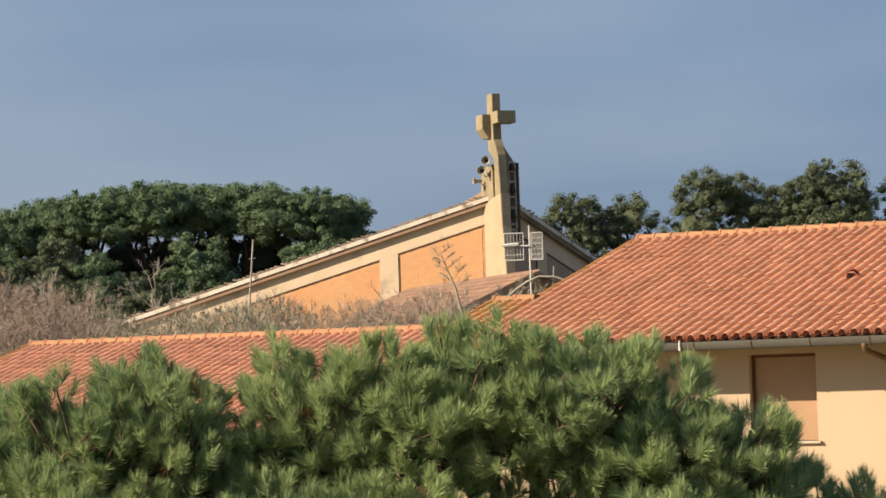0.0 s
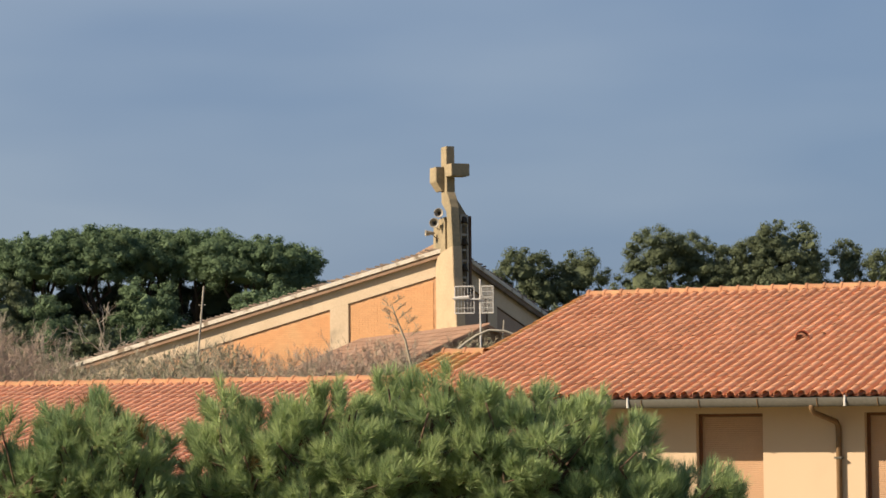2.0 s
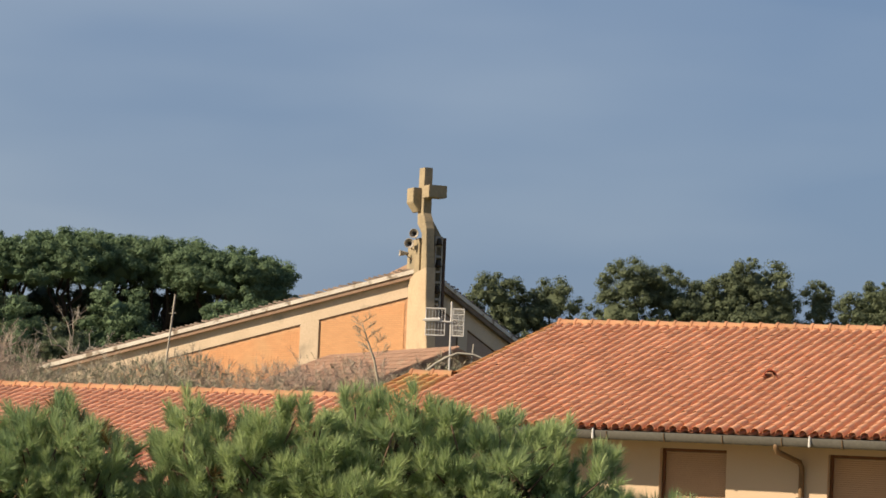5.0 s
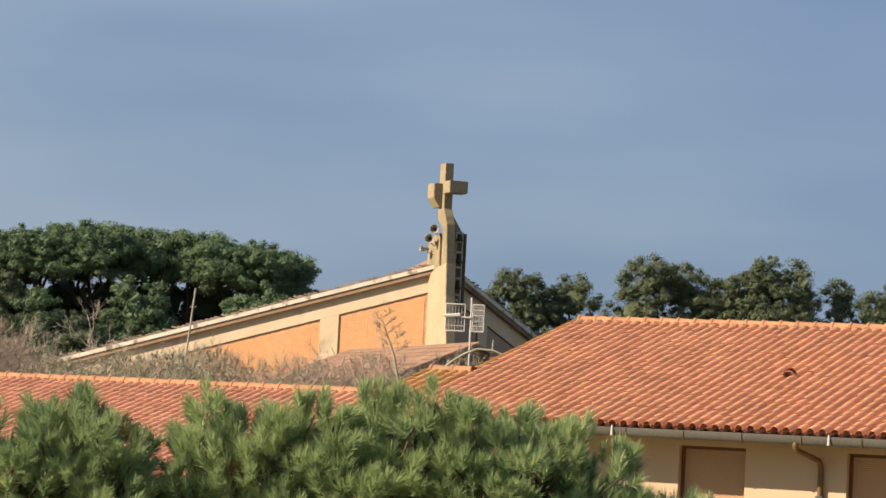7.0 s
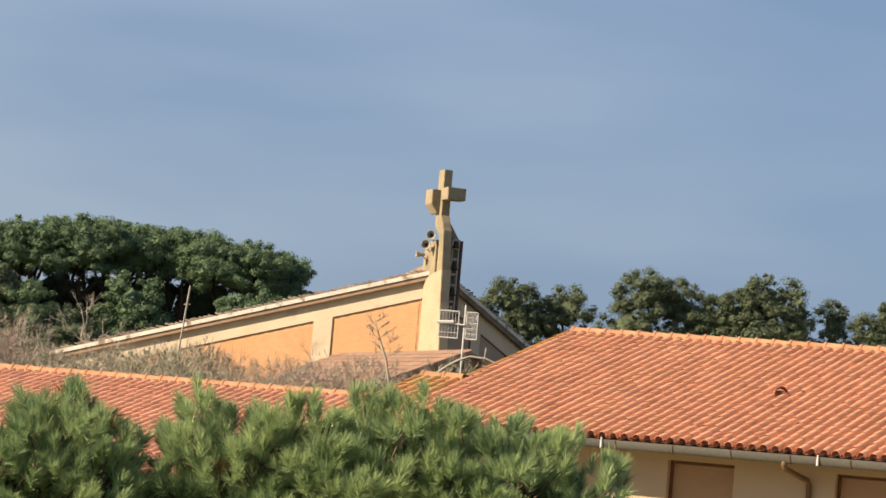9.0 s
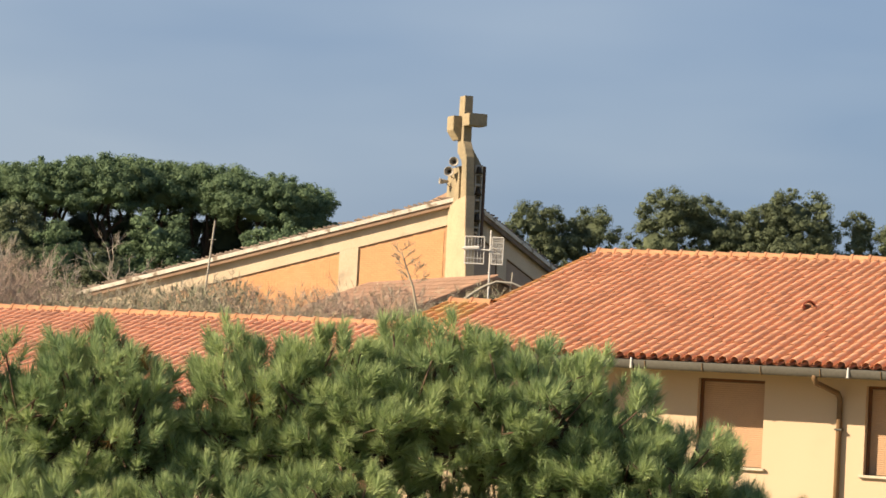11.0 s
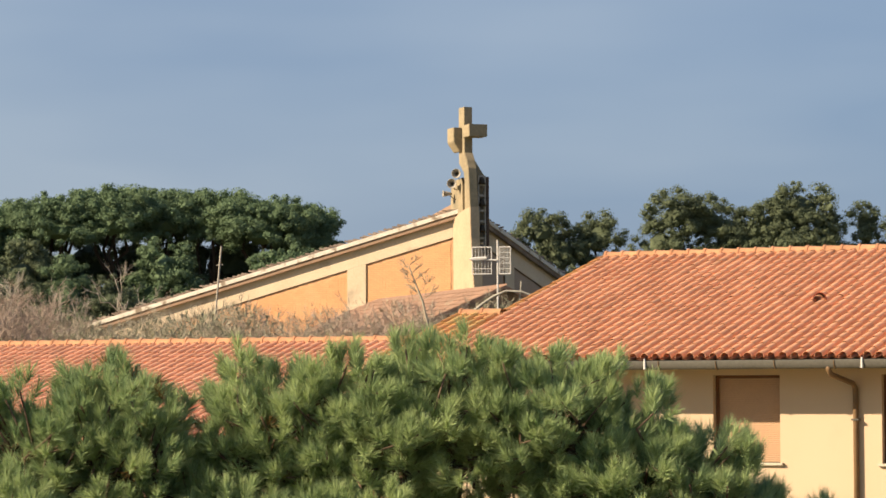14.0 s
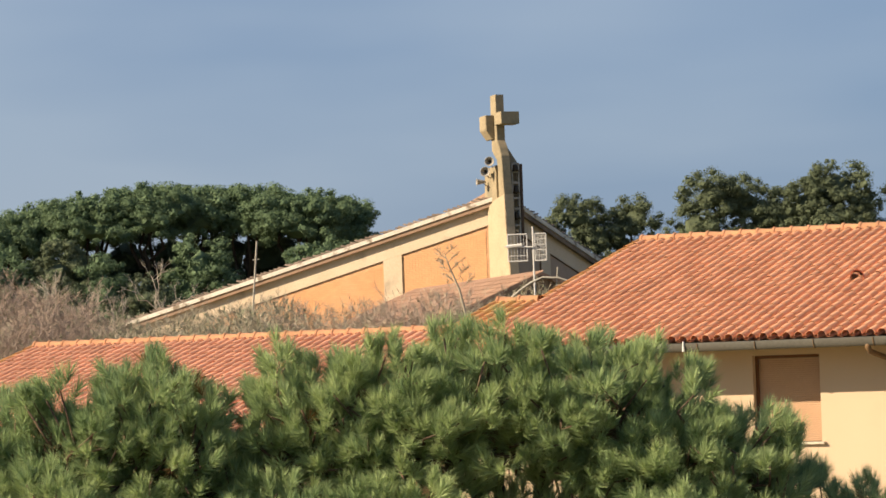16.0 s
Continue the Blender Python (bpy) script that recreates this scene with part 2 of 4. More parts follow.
gx = [-2500, -900, -400, -200] + [-120 + 6 * i for i in range(41)] + [200, 400, 900, 2500]
gy = [-2500, -600, -150, -60] + [-30 + 6 * i for i in range(56)] + [360, 480, 700, 1200, 2500, 4200]
gv = [(x, y, ground_z(x, y) if abs(x) < 800 else ground_z(0, y)) for y in gy for x in gx]
gf = [(j * len(gx) + i, j * len(gx) + i + 1, (j + 1) * len(gx) + i + 1, (j + 1) * len(gx) + i) for j in range(len(gy) - 1) for i in range(len(gx) - 1)]
ground = new("ground", mesh_from("ground", gv, gf, M_SOIL, True))
tagged(ground, "dry grassy ground that rises behind the houses", "ground", kind="structure")


# ---- tiled roofs ----
TILE_W, TILE_L = 0.2185, 0.37


def barrel(length, r0, r1, seg=8, collar=0.0, lip=0.005, rise=1.15):
    """A half-round tile along y, its lower end at y = 0; with the thickness of its lower rim."""
    v, f = [], []
    rows = [(0.0, r0 + collar), (0.05, r0 + collar), (0.06, r0), (length, r1)] if collar else [(0.0, r0), (length, r1)]
    for y, r in rows:
        v += [(-r * math.cos(math.pi * i / seg), y, r * rise * math.sin(math.pi * i / seg)) for i in range(seg + 1)]
    k = seg + 1
    for j in range(len(rows) - 1):
        f += [(j * k + i, j * k + i + 1, (j + 1) * k + i + 1, (j + 1) * k + i) for i in range(seg)]
    q = len(v)
    r = rows[0][1] - lip
    v += [(-r * math.cos(math.pi * i / seg), 0.0, r * rise * math.sin(math.pi * i / seg)) for i in range(seg + 1)]
    f += [(i + 1, i, q + i, q + i + 1) for i in range(seg)]
    return v, f


def pan_tile(length, w):
    v, f = [], []
    for y, dz in ((0.0, 0.012), (length, -0.012)):
        v += [(w * (i / 4 - 0.5), y, dz - 0.024 + 0.034 * ((2 * i / 4 - 1) ** 2)) for i in range(5)]
    f += [(i, i + 1, i + 6, i + 5) for i in range(4)]
    return v, f


def joined(name, shape, places, mat, parent, label=""):
    """Many copies of one shape in one mesh, a stuff part."""
    v, f = np.array(shape[0]), shape[1]
    verts, faces = [], []
    for i, m in enumerate(places):
        a = np.array(m)
        verts.append(v @ a[:3, :3].T + a[:3, 3])
        o = i * len(v)
        faces += [tuple(k + o for k in q) for q in f]
    ob = new(name, mesh_from(name, np.concatenate(verts).tolist(), faces, mat))
    ob.parent = parent
    return tagged(ob, label, kind="stuff")


def pieces(name, shape, places, mat, parent):
    """Objects of their own on one mesh."""
    me = mesh_from(name, shape[0], shape[1], mat)
    for m in places:
        ob = new(name, me)
        ob.parent = parent
        ob.matrix_basis = m


def lay_roof(roof, rng, spans, y_eave, z_eave, k, mat, near, first=None):
    """spans: (u0, u1, y_ridge). Barrel covers over pans, row by row up the slope; near(u, y): laid as single tiles."""
    a = math.atan(k)
    singles, rest, pans, wing = [], [], [], []
    for u0, u1, yr in spans:
        n = int((u1 - u0) / TILE_W)
        rows = int((yr - y_eave) / math.cos(a) / TILE_L) + 1
        for i in range(n):
            u = u0 + (i + 0.5) * TILE_W
            for j in range(rows):
                y = y_eave + j * TILE_L * math.cos(a)
                z = z_eave + k * (y - y_eave)
                if y > yr - 0.02:
                    continue
                length = 0.44 if y + 0.44 * math.cos(a) < yr + 0.1 else (yr + 0.1 - y) / math.cos(a)
                jig = pose(u + rng.gauss(0, 0.003), y + rng.gauss(0, 0.004), z + 0.036 + rng.gauss(0, 0.002), math.degrees(a) - 2.0 + rng.gauss(0, 0.3), rng.gauss(0, 0.8), rng.gauss(0, 0.5)) @ Matrix.Diagonal((1, length / 0.44, 1, 1))
                if first and u < spans[0][1]:
                    wing.append(jig)
                    continue
                (singles if near(u, y) and len(singles) < 300 else rest).append(jig)
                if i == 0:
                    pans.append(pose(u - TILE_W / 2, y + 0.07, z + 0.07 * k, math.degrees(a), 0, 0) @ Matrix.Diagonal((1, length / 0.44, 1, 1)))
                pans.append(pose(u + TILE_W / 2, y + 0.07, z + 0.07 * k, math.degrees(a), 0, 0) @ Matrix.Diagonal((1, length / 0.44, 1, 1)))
    cover = barrel(0.44, 0.082, 0.072, rise=1.15)
    joined("roof_tiles", cover, rest, mat, roof, "rows of orange barrel tiles")
    if wing:
        pans += [m @ Matrix.Translation((s * TILE_W / 2, 0, -0.03)) for m in wing for s in (-1, 1)]
        joined("wing_tiles", cover, wing, first, roof, "lichen-yellowed barrel tiles of the wing")
    joined("pan_tiles", pan_tile(0.44, TILE_W * 0.95), pans, M_PAN, roof, "sunken pan tiles between the covers, groove shade in their colour")
    return cover, singles


def line_tiles(rng, start, end, spacing, lift):
    """Poses of cover tiles laid along a line from start up to end."""
    s, e = Vector(start), Vector(end)
    d = e - s
    n = max(1, int(d.length / spacing))
    yaw, pitch = math.degrees(math.atan2(-d.x, d.y)), math.degrees(math.atan2(d.z, math.hypot(d.x, d.y)))
    return [Matrix.Translation(s + d * (i / n) + Vector((0, 0, lift))) @ pose(0, 0, 0, 0, 0, yaw + rng.gauss(0, 1.0)) @ pose(0, 0, 0, pitch - 1.5 + rng.gauss(0, 0.6), rng.gauss(0, 1.5), 0) for i in range(n)]


def wall_with_holes(bm, x0, x1, z0, z1, y, depth, holes):
    """A wall in the plane y with the given holes (x0, x1, z0, z1), through its depth."""
    xs = sorted({x0, x1, *(h[i] for h in holes for i in (0, 1))})
    zs = sorted({z0, z1, *(h[i] for h in holes for i in (2, 3))})
    for i in range(len(xs) - 1):
        for j in range(len(zs) - 1):
            cx, cz = (xs[i] + xs[i + 1]) / 2, (zs[j] + zs[j + 1]) / 2
            if any(h[0] < cx < h[1] and h[2] < cz < h[3] for h in holes):
                continue
            for yy in (y, y + depth):
                q = [bm.verts.new(p) for p in ((xs[i], yy, zs[j]), (xs[i + 1], yy, zs[j]), (xs[i + 1], yy, zs[j + 1]), (xs[i], yy, zs[j + 1]))]
                bm.faces.new(q if yy == y else q[::-1])
    for a, b, c, d in [*holes, (x0, x1, z0, z1)]:
        for p, q in (((a, c), (b, c)), ((b, c), (b, d)), ((b, d), (a, d)), ((a, d), (a, c))):
            bm.faces.new([bm.verts.new(w) for w in ((p[0], y, p[1]), (q[0], y, q[1]), (q[0], y + depth, q[1]), (p[0], y + depth, p[1]))])
    bmesh.ops.remove_doubles(bm, verts=bm.verts, dist=0.001)
    return bm


def shutter_window(house, x0, x1, z0, z1):
    """A window with its roller shutter down, set back in the wall."""
    bm = bmesh.new()
    for a, b, c, d in ((x0, x0 + 0.05, z0, z1), (x1 - 0.05, x1, z0, z1), (x0 + 0.05, x1 - 0.05, z1 - 0.05, z1)):
        box(bm, a, b, 0.13, 0.27, c, d, 0.006)
    win = part("window", bm, M_FRAME, house, "window with brown frame and closed tan roller shutter")
    bm = bmesh.new()
    prof, n = [], 40
    h = (z1 - 0.05 - z0) / n
    for i in range(n):
        z = z0 + i * h
        prof += [(0.19, z + 0.1 * h), (0.187, z + 0.3 * h), (0.187, z + 0.75 * h), (0.19, z + 0.9 * h)]
    prof += [(0.21, z1 - 0.05), (0.21, z0)]
    prism(bm, prof, x0 + 0.04, x1 - 0.04)
    part("shutter", bm, M_SHUTTER, win, "closed tan roller shutter")
    bm = box(bmesh.new(), x0 - 0.07, x1 + 0.07, -0.07, 0.2, z0 - 0.05, z0, 0.008)
    part("sill", bm, M_SILL, win, "pale stone sill")
    return win


# ---- the near house: front slope towards the camera, a lower wing at one end ----
THETA = -28.0
near_house = thing("house", pose(6.05, 50.0, 0, 0, 0, THETA), "cream stucco house with orange barrel-tile roof and closed shutters", "house")
K, Y_E, Z_E, Y_R, Y_W = 0.2645, -0.85, 6.38, 7.47, 2.55
U_L, U_W, U_R = -6.05, -7.0, 15.0
zr, zw = Z_E + K * (Y_R - Y_E), Z_E + K * (Y_W - Y_E)
W1, W2 = (-0.63, 0.64, 4.55, 6.105), (2.525, 3.795, 4.55, 6.105)
bm = wall_with_holes(bmesh.new(), U_W + 0.25, U_R - 0.3, 0.0, 6.42, 0.0, 0.3, [W1, W2])
part("front_wall", bm, M_STUCCO, near_house)
bm = bmesh.new()
prism(bm, [(0.3, 0), (2 * Y_R - 0.3, 0), (2 * Y_R - 0.3, 6.3), (Y_R, zr - 0.3), (0.3, 6.3)], U_L + 0.25, U_L + 0.55)
prism(bm, [(0.3, 0), (2 * Y_R - 0.3, 0), (2 * Y_R - 0.3, 6.3), (Y_R, zr - 0.3), (0.3, 6.3)], U_R - 0.6, U_R - 0.3)
box(bm, U_L + 0.55, U_R - 0.6, 2 * Y_R - 0.6, 2 * Y_R - 0.3, 0, 6.3)
part("gable_wall", bm, M_STUCCO, near_house)
bm = prism(bmesh.new(), [(0.3, 0), (2 * Y_W - 0.3, 0), (2 * Y_W - 0.3, 6.3), (Y_W, zw - 0.3), (0.3, 6.3)], U_W + 0.25, U_W + 0.55)
part("wing_wall", bm, M_STUCCO, near_house)
T = 0.16
bm = prism(bmesh.new(), [(Y_E, Z_E - T + 0.04), (Y_E, Z_E - 0.03), (Y_R, zr - 0.03), (2 * Y_R - Y_E, Z_E - 0.03), (2 * Y_R - Y_E, Z_E - T), (Y_R, zr - T)], U_L, U_R)
roof = part("roof", bm, M_SOFFIT, near_house, "orange barrel-tile roof with a raised ridge")
bm = prism(bmesh.new(), [(Y_E, Z_E - T + 0.04), (Y_E, Z_E - 0.034), (Y_W, zw - 0.034), (2 * Y_W - Y_E, Z_E - 0.034), (2 * Y_W - Y_E, Z_E - T), (Y_W, zw - T)], U_W, U_L - 0.004)
part("wing_roof", bm, M_SOFFIT, near_house)
rng = random.Random(4)
spans = [(U_W + 0.04, U_L - 0.01, Y_W), (U_L, U_R, Y_R)]
house_tile, house_singles = lay_roof(roof, rng, spans, Y_E - 0.06, Z_E, K, M_TILE, lambda u, y: -2.0 < u < 6.0 and y < 2.5, M_TILE_LICHEN)
ridge_tile = barrel(0.44, 0.125, 0.115, 8, 0.014)
house_ridge = line_tiles(rng, (U_L + 0.02, Y_R, zr), (U_R, Y_R, zr), 0.375, 0.045) + line_tiles(rng, (U_W, Y_W, zw), (U_L - 0.02, Y_W, zw), 0.375, 0.04)
house_verge = line_tiles(rng, (U_L - 0.02, Y_W + 0.1, zw + 0.03), (U_L - 0.02, Y_R, zr), 0.37, 0.05) + line_tiles(rng, (U_W, Y_E - 0.06, Z_E), (U_W, Y_W, zw), 0.37, 0.05)
bm = bmesh.new()
tube(bm, [(U_L + 0.02, Y_R, zr + 0.0), (U_R, Y_R, zr + 0.0)], 0.1, seg=8)
part("ridge_mortar", bm, M_MORTAR, roof)
# an open vent tile standing out of the slope
vt = barrel(0.36, 0.135, 0.115, 10, 0.0, 0.02)
vent = new("vent_tile", mesh_from("vent_tile", *vt, M_VENT))
vent.parent = roof
vent.matrix_basis = pose(0.36, 2.95, Z_E + K * (2.95 - Y_E) + 0.13, math.degrees(math.atan(K)) - 17, 0, 24)
tagged(vent, "dark red vent tile")
for w in (W1, W2):
    shutter_window(near_house, *w)
# gutter with joints, brackets, and a downpipe with an elbow
gp = []
for i in range(11):
    t = math.pi * (1 + i / 10)
    gp.append((Y_E - 0.12 + 0.075 * math.cos(t), Z_E - 0.02 + 0.15 * math.sin(t)))
gp += [(y, z + 0.008) for y, z in [(Y_E - 0.12 + 0.066 * math.cos(math.pi * (2 - i / 10)), Z_E - 0.02 + 0.141 * math.sin(math.pi * (2 - i / 10))) for i in range(11)]]
gutter = part("gutter", prism(bmesh.new(), gp, U_W, U_R), M_ZINC, near_house, "grey zinc half-round gutter")
for i in range(20):
    u = -6.70 + 1.09 * i
    bm = bmesh.new()
    pts = [(u, Y_E - 0.12 + 0.083 * math.cos(math.pi * (1 + j / 8)), Z_E - 0.02 + 0.158 * math.sin(math.pi * (1 + j / 8))) for j in range(9)]
    tube(bm, pts, 0.009, seg=5)
    part("gutter_joint", bm, M_PIPE, gutter)
for u in (-1.51, 2.53, 6.4):
    bm = bmesh.new()
    tube(bm, [(u, Y_E - 0.2, Z_E + 0.02), (u, Y_E - 0.205, Z_E - 0.07), (u, Y_E - 0.2, Z_E - 0.16)], 0.018, 0.026, seg=8)
    part("gutter_hook", bm, M_WHITE, gutter, "small white hook")
bm = bmesh.new()
tube(bm, [(1.9, Y_E - 0.12, Z_E - 0.1), (1.9, Y_E - 0.12, Z_E - 0.2), (1.915, Y_E - 0.05, Z_E - 0.27), (2.05, -0.14, 5.95), (2.07, -0.075, 5.86), (2.07, -0.06, 5.75), (2.07, -0.06, 0.1)], 0.05, seg=12)
pipe = part("downpipe", bm, M_PIPE, near_house, "brown painted downpipe with an elbow", True)
for z in (5.3, 3.2, 1.2):
    bm = box(bmesh.new(), 2.0, 2.14, -0.125, 0.0, z, z + 0.035, 0.004)
    part("pipe_clip", bm, M_ZINC, pipe)

# ---- the far house: the same tiles on a longer, lower roof ----
FW = pose(-6.1, 61.0, 0, 0, 0, THETA)
far_house = thing("house", FW, "low house with pale orange barrel-tile roof", "house")
FZR, FYR, FU0, FU1 = 6.80, 0.0, -3.5, 7.3
FYE, FZE = -7.6, FZR - 0.28 * 7.6
bm = prism(bmesh.new(), [(FYE + 0.7, 0), (-FYE - 0.7, 0), (-FYE - 0.7, FZE + 0.1), (0, FZR - 0.2), (FYE + 0.7, FZE + 0.1)], FU0 + 0.2, FU1 - 0.2)
part("wall", bm, M_STUCCO, far_house)
bm = prism(bmesh.new(), [(FYE, FZE - 0.14), (FYE, FZE - 0.03), (0, FZR - 0.03), (-FYE, FZE - 0.03), (-FYE, FZE - 0.14), (0, FZR - 0.14)], FU0, FU1)
far_roof = part("roof", bm, M_SOFFIT, far_house, "pale orange barrel-tile roof")
far_tile, far_singles = lay_roof(far_roof, rng, [(FU0, FU1, 0.0)], FYE - 0.05, FZE, 0.28, M_TILE_FAR, lambda u, y: y > -2.3 and u < 6.2)
far_ridge = line_tiles(rng, (FU0, 0, FZR), (FU1, 0, FZR), 0.375, 0.045)
far_verge = line_tiles(rng, (FU0 - 0.02, FYE, FZE), (FU0 - 0.02, 0, FZR), 0.37, 0.05)


# ---- the church: two walls that meet in a prow under a concrete fin with a cross ----
CH = pose(2.18, 110.0, 0, 0, 0, 20.0)
church = thing("church", CH, "concrete and orange brick church with a low gabled roof", "church")
ZA, RAKE = 12.62, 0.268                     # apex of the wall, fall along it
WX, WY = 0.766, 0.643                       # way along a wall in plan, per metre
Y0 = 0.4


def along(side, s, out=0.0, z=0.0):
    """A point s metres along a wall from the prow, out metres before it."""
    return Vector((side * (WX * s + 0) + side * WY * out, Y0 + WY * s - WX * out, z))


def slab(bm, side, pts, out0, out1):
    """A plate on a wall: outline points (s, z), from out0 to out1 before the wall."""
    a = [bm.verts.new(along(side, s, out1, z)) for s, z in pts]
    b = [bm.verts.new(along(side, s, out0, z)) for s, z in pts]
    k = len(pts)
    bm.faces.new(a)
    bm.faces.new(b[::-1])
    for i in range(k):
        bm.faces.new((a[i], b[i], b[(i + 1) % k], a[(i + 1) % k]))
    bmesh.ops.recalc_face_normals(bm, faces=bm.faces)
    return bm


def rake(side, s, below=0.0):
    """Height of a wall's top; the wall in shade starts higher and falls faster."""
    return (ZA - RAKE * s if side < 0 else ZA + 0.32 - 0.296 * s) - below


LEN = 17.0
for side in (-1, 1):
    # infill wall, set back; then the frame: top beam, posts
    bm = slab(bmesh.new(), side, [(0.1, 3.5), (LEN, 3.5), (LEN, rake(side, LEN, 0.3)), (0.1, rake(side, 0.1, 0.3))], -0.35, -0.055)
    body = M_CONCRETE
    wall = part("wall", bm, M_JOINT if side < 0 else M_BROWNWALL, church)
    bm = slab(bmesh.new(), side, [(0.0, rake(side, 0, 0.82)), (LEN, rake(side, LEN, 0.82)), (LEN, rake(side, LEN, 0.1)), (0.0, rake(side, 0, 0.1))], -0.3, 0.0)
    part("top_beam", bm, body, wall, "weathered concrete beam under the roof edge")
    for s0, s1 in ((3.93, 4.72), (10.4, 11.2), (16.3, 17.0)):
        bm = slab(bmesh.new(), side, [(s0, 3.5), (s1, 3.5), (s1, rake(side, s1, 0.822)), (s0, rake(side, s0, 0.822))], -0.3, 0.0)
        part("post", bm, body, wall, "concrete post")
    # shadow gaps round the panels
    for s0, s1 in ((0.35, 3.93), (4.72, 10.4)):
        bm = slab(bmesh.new(), side, [(s0, rake(side, s0, 0.865)), (s1, rake(side, s1, 0.865)), (s1, rake(side, s1, 0.825)), (s0, rake(side, s0, 0.825))], -0.12, -0.02)
        part("joint", bm, M_DARKTRIM, wall)
    bm = slab(bmesh.new(), side, [(3.87, 3.5), (3.93, 3.5), (3.93, rake(side, 3.87, 0.92)), (3.87, rake(side, 3.87, 0.92))], -0.12, -0.02)
    part("joint", bm, M_DARKTRIM, wall)
    if side < 0:
        brick_wall = wall
        WM = Matrix.Translation(along(-1, 0.0)) @ Matrix(((-WX, WY, 0, 0), (WY, WX, 0, 0), (0, 0, 1, 0), (0, 0, 0, 1)))
# roof: two falling planes with a pale edge and a row of tiles along it
for side in (-1, 1):
    bm = bmesh.new()
    e = 0.21
    prof = []
    for s, back in ((-0.3, 0.0), (LEN + 0.6, 0.0)):
        p = along(side, s, e)
        prof.append((p, rake(side, s)))
    tops = [Vector((p.x, p.y, z + 0.16)) for p, z in prof]
    far = [t + Vector((0, 14.0, -1.9)) for t in tops]
    quad = tops + far[::-1]
    a = [bm.verts.new(p) for p in quad]
    b = [bm.verts.new(p - Vector((0, 0, 0.2))) for p in quad]
    bm.faces.new(a)
    bm.faces.new(b[::-1])
    for i in range(4):
        bm.faces.new((a[i], b[i], b[(i + 1) % 4], a[(i + 1) % 4]))
    bmesh.ops.recalc_face_normals(bm, faces=bm.faces)
    ch_roof = part("roof", bm, M_SOFFIT, church, "low church roof with a pale edge")
    bm = slab(bmesh.new(), side, [(-0.3, rake(side, -0.3, -0.03)), (LEN + 0.6, rake(side, LEN + 0.6, -0.03)), (LEN + 0.6, rake(side, LEN + 0.6, -0.19)), (-0.3, rake(side, -0.3, -0.19))], e + 0.004, e + 0.06)
    part("fascia", bm, M_WHITEBAND, ch_roof, "weathered pale roof edge")
    bm = slab(bmesh.new(), side, [(-0.2, rake(side, -0.2, 0.15)), (LEN + 0.5, rake(side, LEN + 0.5, 0.15)), (LEN + 0.5, rake(side, LEN + 0.5, -0.028)), (-0.2, rake(side, -0.2, -0.028))], e - 0.12, e + 0.003)
    part("under_board", bm, M_SOFFIT if side < 0 else M_EDGE, ch_roof, "brown board under the roof edge")
    rr = random.Random(7)
    edge = []
    for i in range(int((LEN + 0.6) / 0.21)):
        s = i * 0.21 + rr.gauss(0, 0.02)
        p = along(side, s, e - 0.02, rake(side, s) + 0.12 + rr.gauss(0, 0.012))
        edge.append(Matrix.Translation(p) @ pose(0, 0, 0, 0, rr.gauss(0, 4), side * -40 + rr.gauss(0, 5)) @ pose(0, 0, 0, 8 + rr.gauss(0, 3), 0, 0))
    pieces("edge_tile", barrel(0.4, 0.072, 0.06, 6), edge, M_EDGE, ch_roof)

# fin, shoulders and cross
tower = part("tower", prism(bmesh.new(), [(-1.86, 3.5), (0.45, 3.5), (0.45, 12.2), (-0.97, 12.6), (-0.97, 12.95), (-0.67, 14.22), (-0.18, 14.6), (-0.16, 15.0), (-0.16, 16.8), (-0.75, 16.8), (-0.78, 15.0), (-1.02, 14.7), (-1.18, 14.37), (-1.35, 12.9), (-1.38, 11.6), (-1.7, 9.5)], -0.18, 0.16, 0.015), M_TOWER, church, "tall weathered concrete fin that carries a cross")
bm = prism(bmesh.new(), [(-1.91, 3.4), (0.5, 3.4), (0.5, 12.45), (-0.40, 12.72), (-1.36, 12.86), (-1.45, 11.6), (-1.77, 9.5)], -0.19, 0.19, 0.02)
part("buttress", bm, M_BUTTRESS, tower, "pale concrete buttress at the foot of the fin")
bm = box(bmesh.new(), -0.26, 0.50, -1.50, -0.752, 15.58, 16.06, 0.015)
part("cross_arm", bm, M_TOWER, tower)
bm = bmesh.new()
vs = [(-0.53, 16.0), (-0.182, 16.0), (-0.182, 15.05), (-0.27, 15.05), (-0.53, 15.42)]
a = [bm.verts.new((x, -0.53, z)) for x, z in vs]
b = [bm.verts.new((x, 0.19, z)) for x, z in vs]
bm.faces.new(a)
bm.faces.new(b[::-1])
for i in range(5):
    bm.faces.new((a[i], b[i], b[(i + 1) % 5], a[(i + 1) % 5]))
bmesh.ops.recalc_face_normals(bm, faces=bm.faces)
bmesh.ops.bevel(bm, geom=list(bm.edges), offset=0.02, segments=2, affect="EDGES")
part("cross_arm", bm, M_TOWER, tower)
bm = prism(bmesh.new(), [(-0.42, 12.3), (1.0, 12.3), (0.85, 13.95), (-0.36, 14.05)], -0.12, 0.10, 0.015)
box(bm, -0.04, 0.08, -0.9, -0.40, 12.4, 13.9)
part("shoulder", bm, M_TOWER, tower, "concrete shoulder slab beside the fin")
bm = bmesh.new()
vs = [(0.184, 14.75), (0.34, 14.7), (0.72, 14.12), (0.72, 11.5), (0.184, 11.5)]
a = [bm.verts.new((x, -0.58, z)) for x, z in vs]
b = [bm.verts.new((x, -0.25, z)) for x, z in vs]
bm.faces.new(a)
bm.faces.new(b[::-1])
